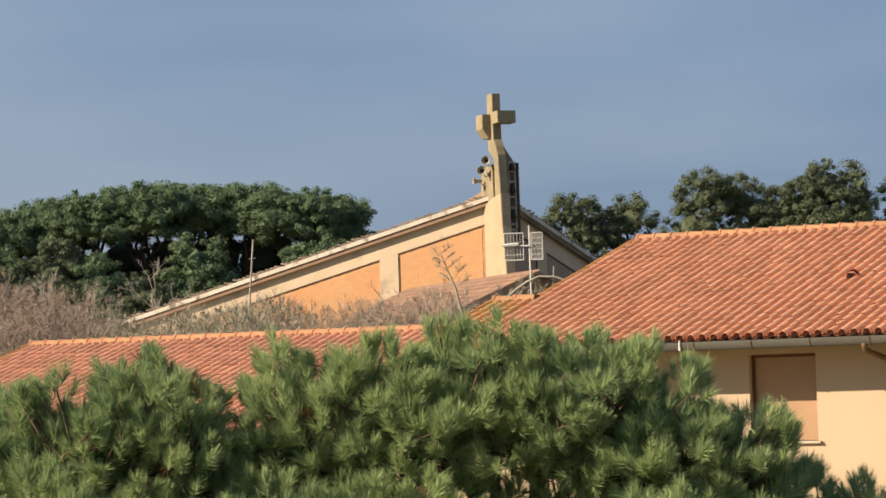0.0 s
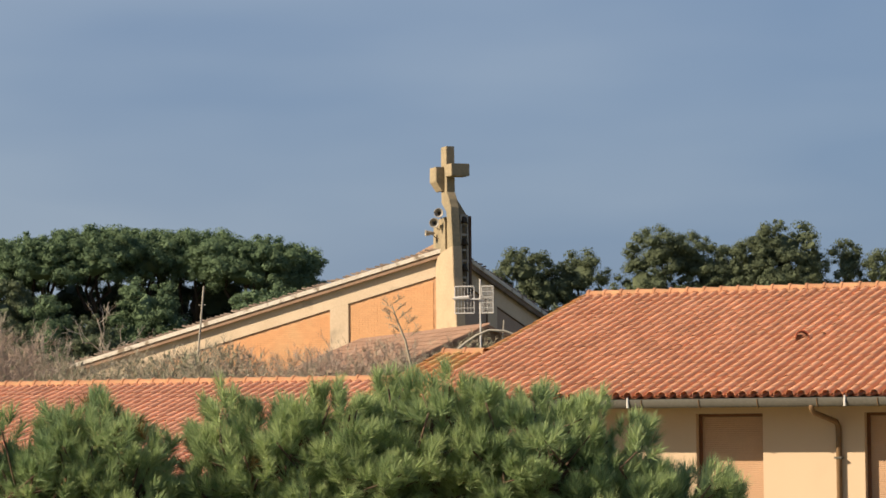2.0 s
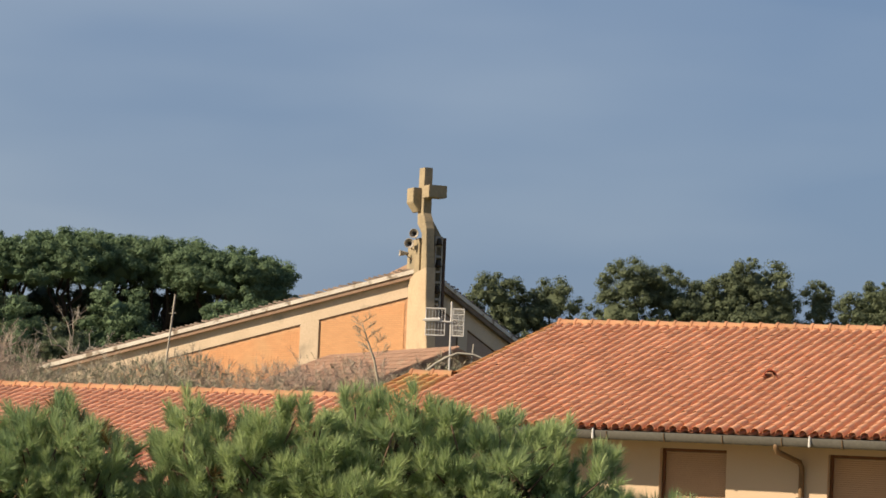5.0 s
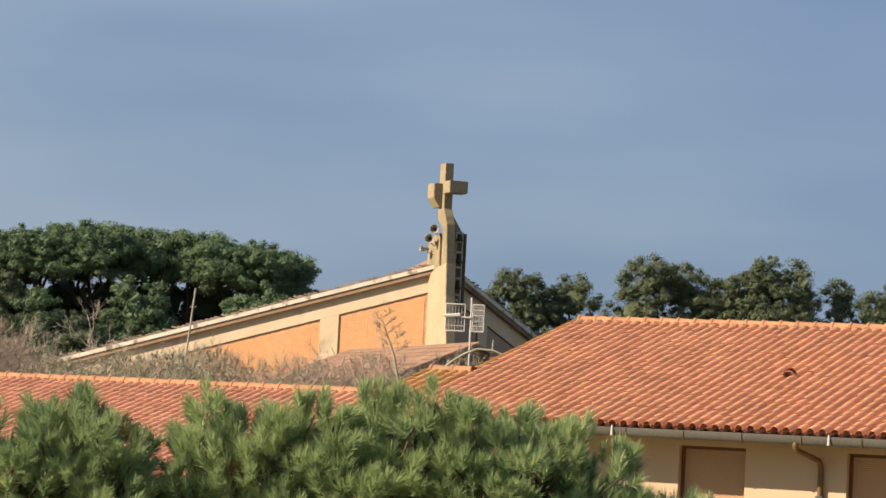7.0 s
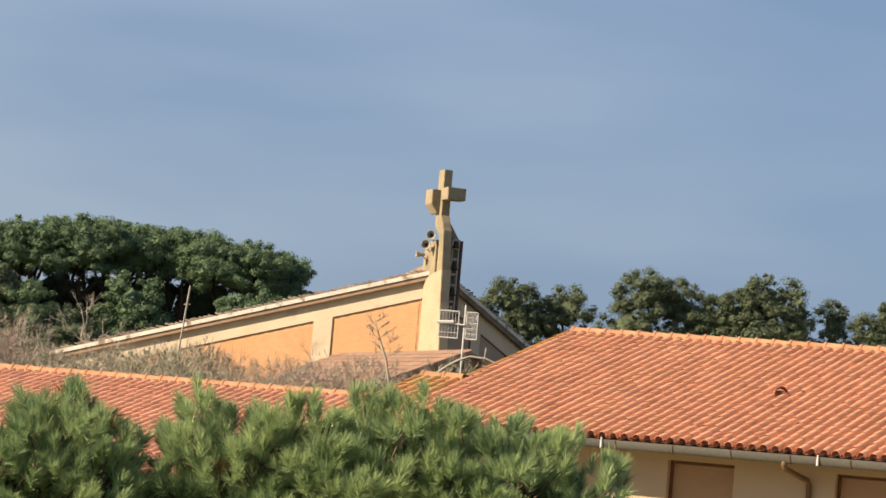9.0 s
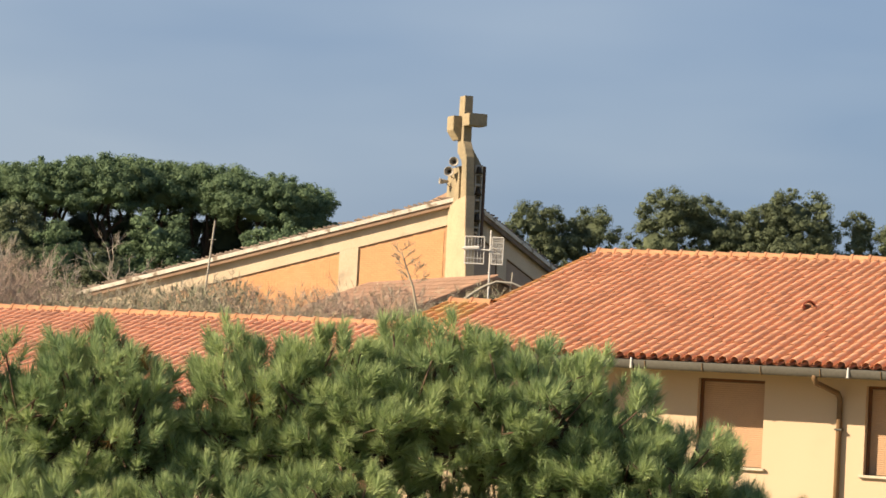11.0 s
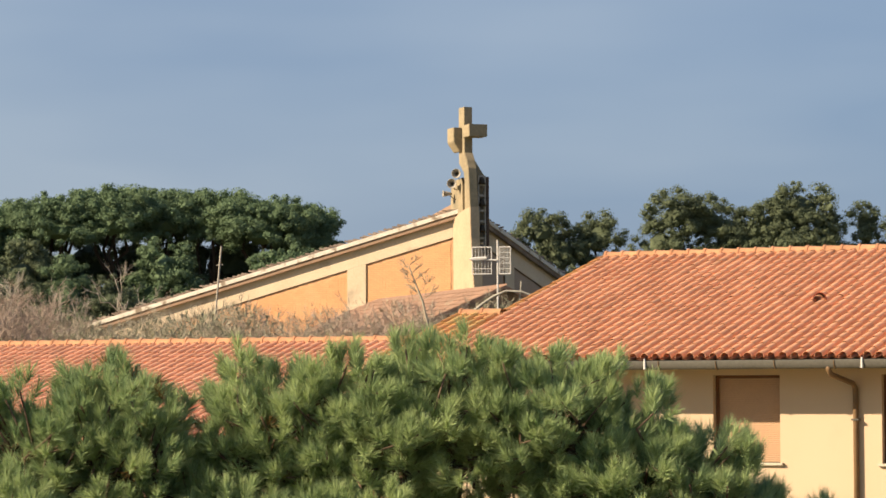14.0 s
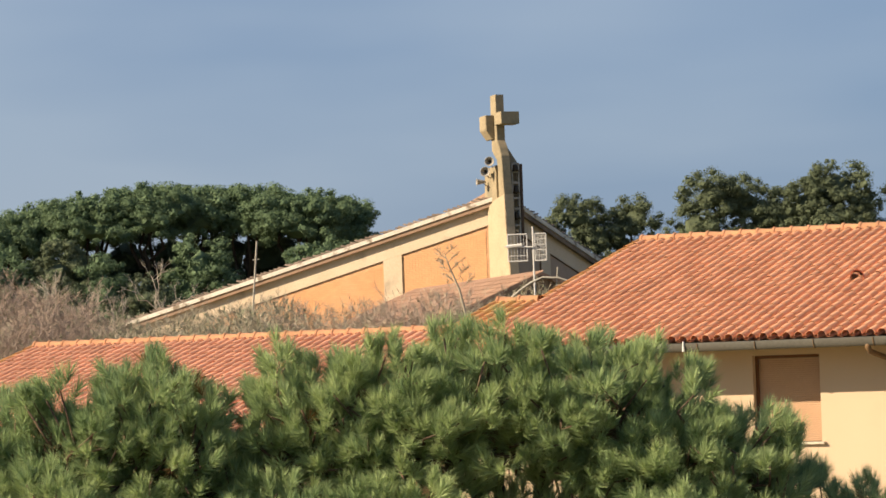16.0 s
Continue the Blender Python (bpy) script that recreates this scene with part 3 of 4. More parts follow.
for i in range(5):
    bm.faces.new((a[i], b[i], b[(i + 1) % 5], a[(i + 1) % 5]))
bmesh.ops.recalc_face_normals(bm, faces=bm.faces)
part("shoulder", bm, M_TOWER, tower, "concrete shoulder slab beside the fin")

# bricks of the two lit panels, in running bond
rb = random.Random(12)
brick_near, brick_rest = [], []
for s0, s1, z0 in ((0.35, 3.86, 8.3), (4.73, 10.39, 8.0)):
    for j in range(60):
        z = z0 + 0.077 * j
        n = int((s1 - s0) / 0.262) + 2
        for i in range(n):
            a = max(s0, s0 + (i - 0.5 * (j % 2)) * 0.262)
            b = min(s1, s0 + (i + 1 - 0.5 * (j % 2)) * 0.262 - 0.008)
            if b - a < 0.05 or z + 0.07 > rake(-1, b, 0.87):
                continue
            m = WM @ pose((a + b) / 2, 0.06 + rb.gauss(0, 0.003), z + 0.0325, 0, rb.gauss(0, 0.3), 0) @ Matrix.Diagonal((b - a, 0.04, 0.069, 1))
            (brick_near if s0 < 1 and 9.3 < z and len(brick_near) < 300 else brick_rest).append(m)
CUBE = ([(x, y, z) for x in (-0.5, 0.5) for y in (-0.5, 0.5) for z in (-0.5, 0.5)], [(0, 4, 5, 1), (0, 1, 3, 2), (4, 6, 7, 5), (1, 5, 7, 3), (0, 2, 6, 4)])
joined("brickwork", CUBE, brick_rest, M_BRICK, brick_wall, "orange brick panel")

# loudspeaker horns on the shoulder
def horn(m, r):
    bm = bmesh.new()
    prof = [(0.02, 0.0), (0.05, 0.02), (0.07, 0.14), (0.10, 0.24), (r * 0.8, 0.33), (r, 0.36), (r, 0.375), (r * 0.9, 0.37), (0.06, 0.2)]
    rings = [[bm.verts.new((q * math.cos(2 * math.pi * k / 14), -y, q * math.sin(2 * math.pi * k / 14))) for k in range(14)] for q, y in prof]
    for u, v in zip(rings, rings[1:]):
        for k in range(14):
            bm.faces.new((u[k], u[(k + 1) % 14], v[(k + 1) % 14], v[k]))
    h = thing("loudspeaker", m, "grey horn loudspeaker on the church tower", "loudspeaker", "horns on the tower")
    part("horn", bm, M_HORN, h, smooth=True)
    bm = bmesh.new()
    tube(bm, [(0, -0.19, 0), (0, -0.28, 0)], 0.065, 0.045, 10)
    part("driver", bm, M_BRONZE, h, "dark driver core")
    bm = bmesh.new()
    tube(bm, [(0, -0.1, -0.06), (0.06, 0.05, -0.2), (0.22, 0.2, -0.22)], 0.018, seg=6)
    part("bracket", bm, M_IRON, h)
    return h


horn(CH @ pose(-0.22, -0.08, 14.20, 0, 0, -28), 0.19)
horn(CH @ pose(-0.30, 0.2, 13.82, 0, 0, -28), 0.20)
horn(CH @ pose(-0.22, 0.5, 13.46, 0, 0, -98), 0.13)

# bell frame: two iron rails with rungs and small bells
frame_ob = thing("bell_frame", CH @ pose(0.52, -0.86, 0), "narrow iron bell frame beside the concrete tower", "bell frame")
for x in (-0.165, 0.105):
    part("rail", box(bmesh.new(), x - 0.035, x + 0.035, -0.06, 0.06, 11.0, 14.1, 0.008), M_HORN, frame_ob)
part("iron_rail", box(bmesh.new(), 0.17, 0.27, -0.05, 0.12, 11.0, 14.06, 0.006), M_IRON, frame_ob, "dark iron rail")
for z in (11.3, 11.65, 12.3, 12.72, 13.32, 13.74, 14.07):
    part("rung", box(bmesh.new(), -0.13, 0.07, -0.055, 0.055, z - 0.045, z + 0.045, 0.008), M_HORN, frame_ob)
for z in (12.08, 13.1, 13.95):
    bm = bmesh.new()
    prof = [(0.02, 0.0), (0.07, -0.02), (0.11, -0.1), (0.13, -0.2), (0.17, -0.3), (0.16, -0.3), (0.05, -0.1)]
    rings = [[bm.verts.new((q * math.cos(2 * math.pi * k / 12), q * math.sin(2 * math.pi * k / 12), h)) for k in range(12)] for q, h in prof]
    for u, v in zip(rings, rings[1:]):
        for k in range(12):
            bm.faces.new((u[k], u[(k + 1) % 12], v[(k + 1) % 12], v[k]))
    bell = part("bell", bm, M_BRONZE, frame_ob, "small dark bronze bell", True)
    bell.matrix_basis = pose(-0.03, -0.02, z + 0.1)

# ---- shed with a worn roof, and a grid antenna on a mast ----
SH = pose(2.81, 80.0, 0, 0, 0, 105.5)      # its ridge runs back from the gable
shed = thing("shed", SH, "low shed with a faded brown tile roof among shrubs", "shed")
bm = prism(bmesh.new(), [(-2.2, 3.0), (2.2, 3.0), (2.2, 7.75), (0, 8.68), (-2.2, 7.75)], 0.5, 13.8)
part("wall", bm, M_BROWNWALL, shed)
bm = prism(bmesh.new(), [(-2.7, 7.54), (-2.7, 7.63), (0, 8.77), (2.7, 7.63), (2.7, 7.54), (0, 8.68)], 0.0, 14.4)
M_OLDROOF = material("faded_roof", (0.35, 0.215, 0.145), (0.26, 0.165, 0.115), 0.9, 1.5, 20, 0.3, vary=0.12)
shed_roof = part("roof", bm, M_OLDROOF, shed, "faded brown roof")
joined("roof_tiles", barrel(0.44, 0.088, 0.074, 6), [pose(0.1 + 0.225 * i, 2.72 - 0.34 * j, 7.63 + 0.1436 * j, 22.9 - 2, 0, 180) @ Matrix.Diagonal((1.1, 1, 0.5, 1)) for i in range(64) for j in range(8)], M_OLDROOF, shed_roof)
arch = thing("garden_arch", pose(2.75, 76.0, 0), "pale metal arch over low plants", "arch")
bm = tube(bmesh.new(), [(-1.35, 0, 2.5), (-1.3, 0, 7.3), (-1.0, 0, 7.9), (-0.7, 0, 8.14), (-0.4, 0, 8.34), (-0.07, 0, 8.48), (0.36, 0, 8.46), (0.76, 0, 8.31), (1.2, 0, 8.0), (1.5, 0, 7.3), (1.55, 0, 2.5)], 0.032, seg=6)
part("hoop", bm, M_PALEWOOD, arch, smooth=True)
bm = tube(bmesh.new(), [(0.28, 0.1, 2.5), (0.3, 0.1, 8.0), (0.36, 0.05, 8.75)], 0.028, 0.018, seg=6)
part("stake", bm, M_PALEWOOD, arch)
AN = pose(2.5, 77.0, -0.135, 0, 0, -8)
antenna = thing("antenna", AN, "white grid antenna with panels on a thin mast", "antenna")
part("mast", tube(bmesh.new(), [(0, 0, 2.5), (0, 0, 10.06)], 0.03, 0.026, 8), M_WHITE, antenna)
bm = bmesh.new()
tube(bm, [(-0.78, -0.05, 9.53), (0.0, -0.05, 9.5)], 0.022, seg=6)
tube(bm, [(-0.72, -0.05, 9.53), (-0.3, -0.05, 9.56)], 0.05, seg=6)
part("boom", bm, M_WHITE, antenna)
for x0, x1, nb in ((-0.70, -0.17, 7), (0.05, 0.36, 9)):
    bm = bmesh.new()
    for z in (9.12, 9.86):
        tube(bm, [(x0, -0.02, z), (x1, -0.02, z)], 0.018, seg=6)
    for i in range(nb):
        x = x0 + (x1 - x0) * i / (nb - 1)
        tube(bm, [(x, -0.02, 9.12), (x, -0.02, 9.86)], 0.014 if i in (0, nb - 1) else 0.006, seg=5)
    for i in range(1, 5 if nb > 7 else 2):
        z = 9.12 + 0.74 * i / 5
        tube(bm, [(x0, -0.02, z), (x1, -0.02, z)], 0.009, seg=5)
    tagged(part("grid", bm, M_WHITE, antenna, "white wire grid reflector"), kind="stuff")
lamp_pole = thing("pole", pose(-5.67, 85.0, 0), "thin pale pole standing in the shrubs", "pole")
part("shaft", tube(bmesh.new(), [(-0.55, 0, 3.5), (0.03, 0, 10.18)], 0.035, 0.028, 8), M_PALEWOOD, lamp_pole)
part("crossbar", tube(bmesh.new(), [(-0.12, 0, 9.6), (0.08, 0, 9.62)], 0.015, seg=6), M_PALEWOOD, lamp_pole)


# ---- plants ----
def blade_mesh(name, verts, mat):
    """A mesh of loose triangles from an array of n x 3 x 3."""
    n = len(verts)
    me = bpy.data.meshes.new(name)
    me.vertices.add(3 * n)
    me.vertices.foreach_set("co", verts.reshape(-1).astype(np.float32))
    me.loops.add(3 * n)
    me.loops.foreach_set("vertex_index", np.arange(3 * n, dtype=np.int32))
    me.polygons.add(n)
    me.polygons.foreach_set("loop_start", np.arange(0, 3 * n, 3, dtype=np.int32))
    me.materials.append(mat)
    me.update(calc_edges=True)
    return me



def unit(a):
    return a / (np.linalg.norm(a, axis=-1, keepdims=True) + 1e-9)


def tufts(gen, at, way, count, length, width, spread, stem):
    """Brushes of needles: round each shoot at, along way."""
    n = len(at)
    d = unit(way)[:, None, :]
    side = unit(np.cross(gen.normal(size=(n, count, 3)), d))
    f = gen.random((n, count, 1))
    tilt = spread * (0.45 + 0.75 * gen.random((n, count, 1))) * (1.25 - 0.7 * f)
    nd = unit(d + side * tilt)
    base = at[:, None, :] + d * stem * f + side * 0.006
    ln = length * (0.7 + 0.5 * gen.random((n, count, 1)))
    across = unit(np.cross(nd, gen.normal(size=(n, count, 3)))) * width / 2
    return np.stack([base - across, base + across, base + nd * ln], axis=2).reshape(-1, 3, 3)


def brushes(gen, at, way, count, length, width, stem):
    """One bottle-brush of needles on each shoot: spreading at its foot, forward at its tip."""
    n = len(at)
    d = unit(way)[:, None, :]
    side = unit(np.cross(gen.normal(size=(n, count, 3)), d))
    f = gen.random((n, count, 1)) ** 0.7
    nd = unit(d + side * (1.25 - 0.95 * f) * (0.75 + 0.5 * gen.random((n, count, 1))))
    base = at[:, None, :] + d * stem * f + side * 0.005
    size = gen.uniform(0.75, 1.2, (n, 1, 1))
    ln = length * size * (0.85 + 0.3 * gen.random((n, count, 1)))
    across = unit(np.cross(nd, gen.normal(size=(n, count, 3)))) * width / 2
    return np.stack([base - across, base + across, base + nd * ln], axis=2).reshape(-1, 3, 3)


def leaf_skin(gen, c, r, count, size):
    """Small leaf sprays that lie over a rounded clump of foliage, roughly facing out."""
    o = unit(gen.normal(size=(count, 3)) + np.array((0, 0, 0.25)))
    at = c + o * r * gen.uniform(0.7, 1.3, (count, 1))
    nm = unit(o + 0.38 * gen.normal(size=o.shape))
    a = unit(np.cross(nm, gen.normal(size=o.shape)))
    b = np.cross(nm, a)
    k = size * gen.uniform(0.6, 1.25, (count, 1))
    return np.stack([at + a * k, at - a * 0.6 * k + b * 0.55 * k, at - a * 0.6 * k - b * 0.55 * k], axis=1)


def shell(gen, n, centre, radii, lo, hi, floor=-1.0):
    """Points in the outer layer of an ellipsoid, with the ways out of it."""
    d = unit(gen.normal(size=(3 * n, 3)))
    d = d[d[:, 2] > floor][:n]
    r = lo + (hi - lo) * gen.random((len(d), 1)) ** 0.6
    return np.array(centre) + d * r * np.array(radii), unit(d / np.array(radii))


def limb(bm, gen, a, b, r0, r1, seg=7, sag=0.12, n=5):
    a, b = np.array(a, float), np.array(b, float)
    pts = [a + (b - a) * i / n + (gen.normal(size=3) * sag * np.linalg.norm(b - a) / n if 0 < i < n else 0) for i in range(n + 1)]
    return tube(bm, [tuple(p) for p in pts], r0, r1, seg)


# the pine before the houses: shoots in brushes on many rounded boughs
gen = np.random.default_rng(11)
PX, PY = -0.2, 20.9
pine = thing("pine_tree", pose(0, 0, 0), "broad green pine tree with long bushy needles", "pine tree")
bm = bmesh.new()
limb(bm, gen, (PX, PY, -0.1), (PX + 0.1, PY, 3.0), 0.22, 0.16, 10)
part("trunk", bm, M_BARK, pine, smooth=True)
# bough: centre x, y, height to the eye, radii
BOUGHS = [
    (1.62, 20.0, -0.80, 0.42, 0.5, 0.72), (2.05, 20.0, -0.98, 0.4, 0.5, 0.74), (2.3, 20.2, -1.2, 0.36, 0.5, 0.74), (-2.75, 20.0, -0.66, 0.4, 0.5, 0.6), (-1.9, 20.0, -0.64, 0.36, 0.5, 0.58), (-3.3, 20.1, -0.92, 0.42, 0.5, 0.66),
    (0.35, 20.1, -0.38, 0.42, 0.5, 0.58), (0.75, 20.1, -0.42, 0.4, 0.5, 0.58), (-0.05, 20.1, -0.39, 0.42, 0.5, 0.58), (-0.45, 20.1, -0.41, 0.4, 0.5, 0.58), (1.12, 20.1, -0.54, 0.4, 0.5, 0.6), (-0.82, 20.1, -0.46, 0.36, 0.5, 0.58), (-2.3, 20.0, -0.5, 0.4, 0.5, 0.56),
    (-0.66, 20.35, -0.60, 0.5, 0.6, 0.72), (0.04, 20.3, -0.52, 0.5, 0.6, 0.72), (0.70, 20.35, -0.56, 0.5, 0.6, 0.72), (1.22, 20.3, -0.62, 0.5, 0.6, 0.75), (1.78, 20.3, -0.98, 0.45, 0.6, 0.75), (-2.42, 20.1, -0.72, 0.5, 0.6, 0.74), (-1.18, 20.2, -0.76, 0.40, 0.6, 0.74), (-1.5, 20.25, -0.95, 0.36, 0.5, 0.6), (-3.1, 20.2, -1.05, 0.55, 0.6, 0.9),
    (-3.45, 20.3, -1.25, 0.80, 0.8, 1.05), (-2.78, 20.0, -0.88, 0.62, 0.7, 0.86), (-2.08, 20.1, -0.72, 0.62, 0.7, 0.82), (-1.50, 20.9, -1.35, 0.6, 0.7, 0.8),
    (-0.98, 20.2, -0.60, 0.55, 0.7, 0.78), (-0.32, 20.1, -0.55, 0.62, 0.8, 0.80), (0.38, 20.4, -0.52, 0.62, 0.8, 0.78), (0.98, 20.1, -0.52, 0.52, 0.7, 0.78),
    (1.48, 20.2, -0.78, 0.55, 0.7, 0.80), (2.02, 20.1, -1.12, 0.50, 0.7, 0.80), (2.38, 20.5, -1.55, 0.45, 0.6, 0.85), (2.72, 20.3, -1.66, 0.36, 0.5, 0.78), (3.02, 20.3, -1.78, 0.36, 0.5, 0.84),
    (-2.6, 19.2, -1.7, 0.75, 0.6, 0.75), (-1.35, 19.4, -1.55, 0.62, 0.6, 0.72), (-0.45, 19.5, -1.72, 0.7, 0.6, 0.8), (0.55, 20.1, -1.72, 0.65, 0.6, 0.75),
    (1.42, 19.0, -1.62, 0.55, 0.5, 0.72), (0.1, 20.6, -1.4, 1.0, 0.9, 0.8), (1.5, 20.8, -1.7, 0.9, 0.8, 0.7), (-2.4, 20.9, -1.6, 0.9, 0.8, 0.7),
    (-1.2, 21.8, -1.3, 1.1, 0.8, 0.9), (0.9, 21.8, -1.3, 1.1, 0.8, 0.9), (-2.9, 21.4, -1.7, 0.9, 0.8, 0.8), (0.0, 20.5, -2.6, 1.8, 1.5, 0.7), (2.2, 20.7, -2.6, 0.9, 0.9, 0.6), (-2.6, 20.5, -2.7, 1.2, 1.0, 0.6),
    (0.3, 20.2, -1.45, 0.6, 0.6, 0.6), (0.95, 20.1, -1.5, 0.6, 0.6, 0.6), (0.6, 19.9, -2.1, 0.7, 0.6, 0.55), (-0.3, 20.0, -2.0, 0.7, 0.6, 0.55), (1.6, 20.0, -2.05, 0.7, 0.6, 0.55),
    (-3.5, 19.0, -1.12, 0.5, 0.45, 0.5), (-3.0, 18.9, -1.35, 0.55, 0.45, 0.5), (-2.35, 18.9, -1.45, 0.55, 0.45, 0.45), (-1.75, 18.9, -1.7, 0.5, 0.45, 0.45),
    (-1.35, 19.6, -1.22, 0.48, 0.45, 0.52), (-0.35, 19.5, -1.15, 0.5, 0.45, 0.5), (-2.75, 19.3, -1.12, 0.5, 0.45, 0.5), (-3.15, 19.4, -1.5, 0.55, 0.45, 0.55), (-1.9, 19.2, -1.5, 0.5, 0.4, 0.45), (-2.15, 19.5, -1.25, 0.5, 0.45, 0.52), (1.65, 19.6, -1.4, 0.42, 0.45, 0.5),
]
for i, (x, y, z, rx, ry, rz) in enumerate(BOUGHS):
    c = (x, y, EYE + z + 0.03)
    bm = limb(bmesh.new(), gen, (PX + 0.1, PY, 2.9), c, 0.09, 0.03)
    area = rx * ry + ry * rz + rx * rz
    seen = z > -2.4 and (y < 20.55 or rx < 0.7)
    # clumps on the bough; on each clump a few separate brushes that turn up to the light
    pc, oc = shell(gen, int((25 if seen else 5) * area), c, (rx, ry, rz), 0.6, 1.05, -0.5)
    p, o = [], []
    for q, w in zip(pc, oc):
        r = gen.uniform(0.11, 0.21)
        limb(bm, gen, c, tuple(q), 0.016, 0.007, 4, 0.3, 3)
        e, d = shell(gen, int(3 + 15 * r), q, (r, r, r * 0.8), 0.45, 1.0, -0.1)
        p.append(e)
        o.append(0.6 * d + 0.5 * w)
    p, o = np.concatenate(p), unit(np.concatenate(o))
    p2, o2 = shell(gen, int((34 if seen else 6) * area), c, (rx, ry, rz), 0.2, 0.65, -0.7)
    bough = part("bough", bm, M_BARK, pine, smooth=True)
    way = unit(0.8 * o + np.array((0, -0.05, 0.6)) + 0.2 * gen.normal(size=o.shape))
    v = np.concatenate([brushes(gen, p - way * 0.10, way, 85, 0.105, 0.0062, 0.13), brushes(gen, p2, unit(o2 + np.array((0, 0, 0.5))), 50, 0.13, 0.007, 0.14)])
    ob = tagged(new("needles", blade_mesh("needles", v, M_NEEDLE)), kind="stuff")
    ob.parent = bough
    if i in (19, 24, 25, 34):
        p3, o3 = shell(gen, 14, c, (rx, ry, rz), 0.6, 0.95, -0.3)
        ob = tagged(new("dry_needles", blade_mesh("dry_needles", tufts(gen, p3, o3 + 0.4 * gen.normal(size=o3.shape), 40, 0.12, 0.006, 1.0, 0.1), M_NEEDLE_DRY)), kind="stuff")
        ob.parent = bough


bm = bmesh.new()
bmesh.ops.create_icosphere(bm, subdivisions=1, radius=1.0)
ICO, ICO_F = np.array([tuple(v.co) for v in bm.verts]), [[v.index for v in f.verts] for f in bm.faces]
bm.free()


def far_tree(kind, x, y, top, lobes, mat, seed, label, group, blade=0.07, puff=11.5, category="pine tree"):
    """A tree far off: trunk, limbs and a crown of many clumps. lobes: dx, dy, drop of the lobe's top, rx, rz."""
    g = np.random.default_rng(seed)
    z0 = ground_z(x, y) - 0.1
    t = thing(kind, pose(x, y, z0), label, category, group)
    h = top - 0.08 - z0
    bm = bmesh.new()
    fork = (0, 0, h * 0.42)
    limb(bm, g, (0, 0, 0), fork, 0.26, 0.18, 8, 0.15)
    for dx, dy, drop, rx, rz in lobes:
        limb(bm, g, fork, (dx, dy, h - drop - rz * 0.9), 0.14, 0.05, 6, 0.2)
    part("trunk", bm, M_BARK_FAR, t, smooth=True)
    vs, solid = [], []
    for dx, dy, drop, rx, rz in lobes:
        rx *= 1.12
        c = np.array((dx, dy, h - drop - rz))
        # dense twigs and needles within the lobe, too close to see through
        solid.append(c + ICO * np.array((rx, rx, rz)) * g.uniform(0.42, 0.6, (len(ICO), 1)))
        # rounded clumps over it, each with a skin of small sprays
        pc, oc = shell(g, int(puff * rx * (rx + rz)), c, (rx, rx, rz), 0.5, 1.06, -0.75)
        for p in pc:
            r = np.array((1.0, 1.0, 0.78)) * (0.15 + 0.33 * g.random() ** 1.7)
            solid.append(p + ICO * r * g.uniform(0.35, 0.8, (len(ICO), 1)))
            vs.append(leaf_skin(g, p, r, int(44 + 780 * r[0] ** 2), blade))
    faces = [tuple(int(q) + i * len(ICO) for q in f) for i in range(len(solid)) for f in ICO_F]
    inner = new("crown", mesh_from("crown", np.concatenate(solid).tolist(), faces, mat))
    inner.parent = t
    ob = tagged(new("crown_foliage", blade_mesh("crown_foliage", np.concatenate(vs), mat)), kind="stuff")
    ob.parent = inner
    return t


rs = random.Random(3)
STONE = "dark green stone pine with a domed crown"
def canopy(x):
    """Height of the pine belt's top, an even arc."""
    pts = [(-34, 12.9), (-29, 13.9), (-25, 14.85), (-21, 15.9), (-15, 16.55), (-9, 16.5), (-6, 15.95), (-4, 15.1), (-2.0, 14.0)]
    for (a, p), (b, q) in zip(pts, pts[1:]):
        if a <= x <= b:
            return p + (q - p) * (x - a) / (b - a)
    return 13.0


BELT = "stone pines behind the church"
x, i = -31.0, 0
while x < -3.2:
    r = rs.uniform(2.1, 2.8) if x < -7 else 1.5
    lobes = [(0, 0, 0, r, 1.25), (0.9, -0.9, 0.25, r * 0.7, 1.1), (-1.0, -0.5, 0.3, r * 0.7, 1.1), (0.3, 1.2, 0.3, r * 0.7, 1.1), (0.2, -1.6, 1.1, r * 0.75, 1.0)]
    far_tree("stone_pine", x, 150 + rs.uniform(-1, 1), canopy(x) + rs.uniform(-0.25, 0.15), lobes, M_FARPINE, 20 + i, STONE, BELT)
    # added tree below each pine, the canopy's shade put into its foliage colour
    far_tree("shade_toned_tree", x + 1.0, 153, canopy(x) - 1.2, [(0, 0, 0, 2.5, 2.6), (0.6, 0, 2.8, 2.3, 2.2), (-0.5, -0.5, 4.6, 2.4, 2.0)], M_SHADEPINE, 90 + i, "tree beneath taller pines, canopy shade in its dark colour", "dark trees below the pines", puff=6.0, category="tree")
    x, i = x + rs.uniform(2.2, 2.8), i + 1
for i, (x, y, top, r, rz) in enumerate([(-22.6, 142, 13.0, 2.0, 2.2), (-19.6, 143, 13.4, 1.8, 2.4), (-17.2, 142, 12.5, 1.7, 2.4), (-25.5, 142, 12.6, 2.0, 2.2), (-6.2, 141, 13.0, 2.0, 1.7), (-3.9, 142, 12.8, 1.6, 1.6), (-12.6, 145, 13.6, 1.6, 2.0), (-15.0, 141, 11.5, 1.6, 1.8)]):
    lobes = [(0, 0, 0, r * 0.8, rz * 0.8), (0.7, -0.3, 0.9, r * 0.7, rz), (-0.7, 0.2, 1.2, r * 0.7, rz), (0, 0, 2.2, r, rz)]
    far_tree("stone_pine", x, y, top, lobes, M_FARPINE if i % 2 == 0 else M_FARPINE2, 130 + i, "rounded green pine at the edge of the pine belt", BELT)
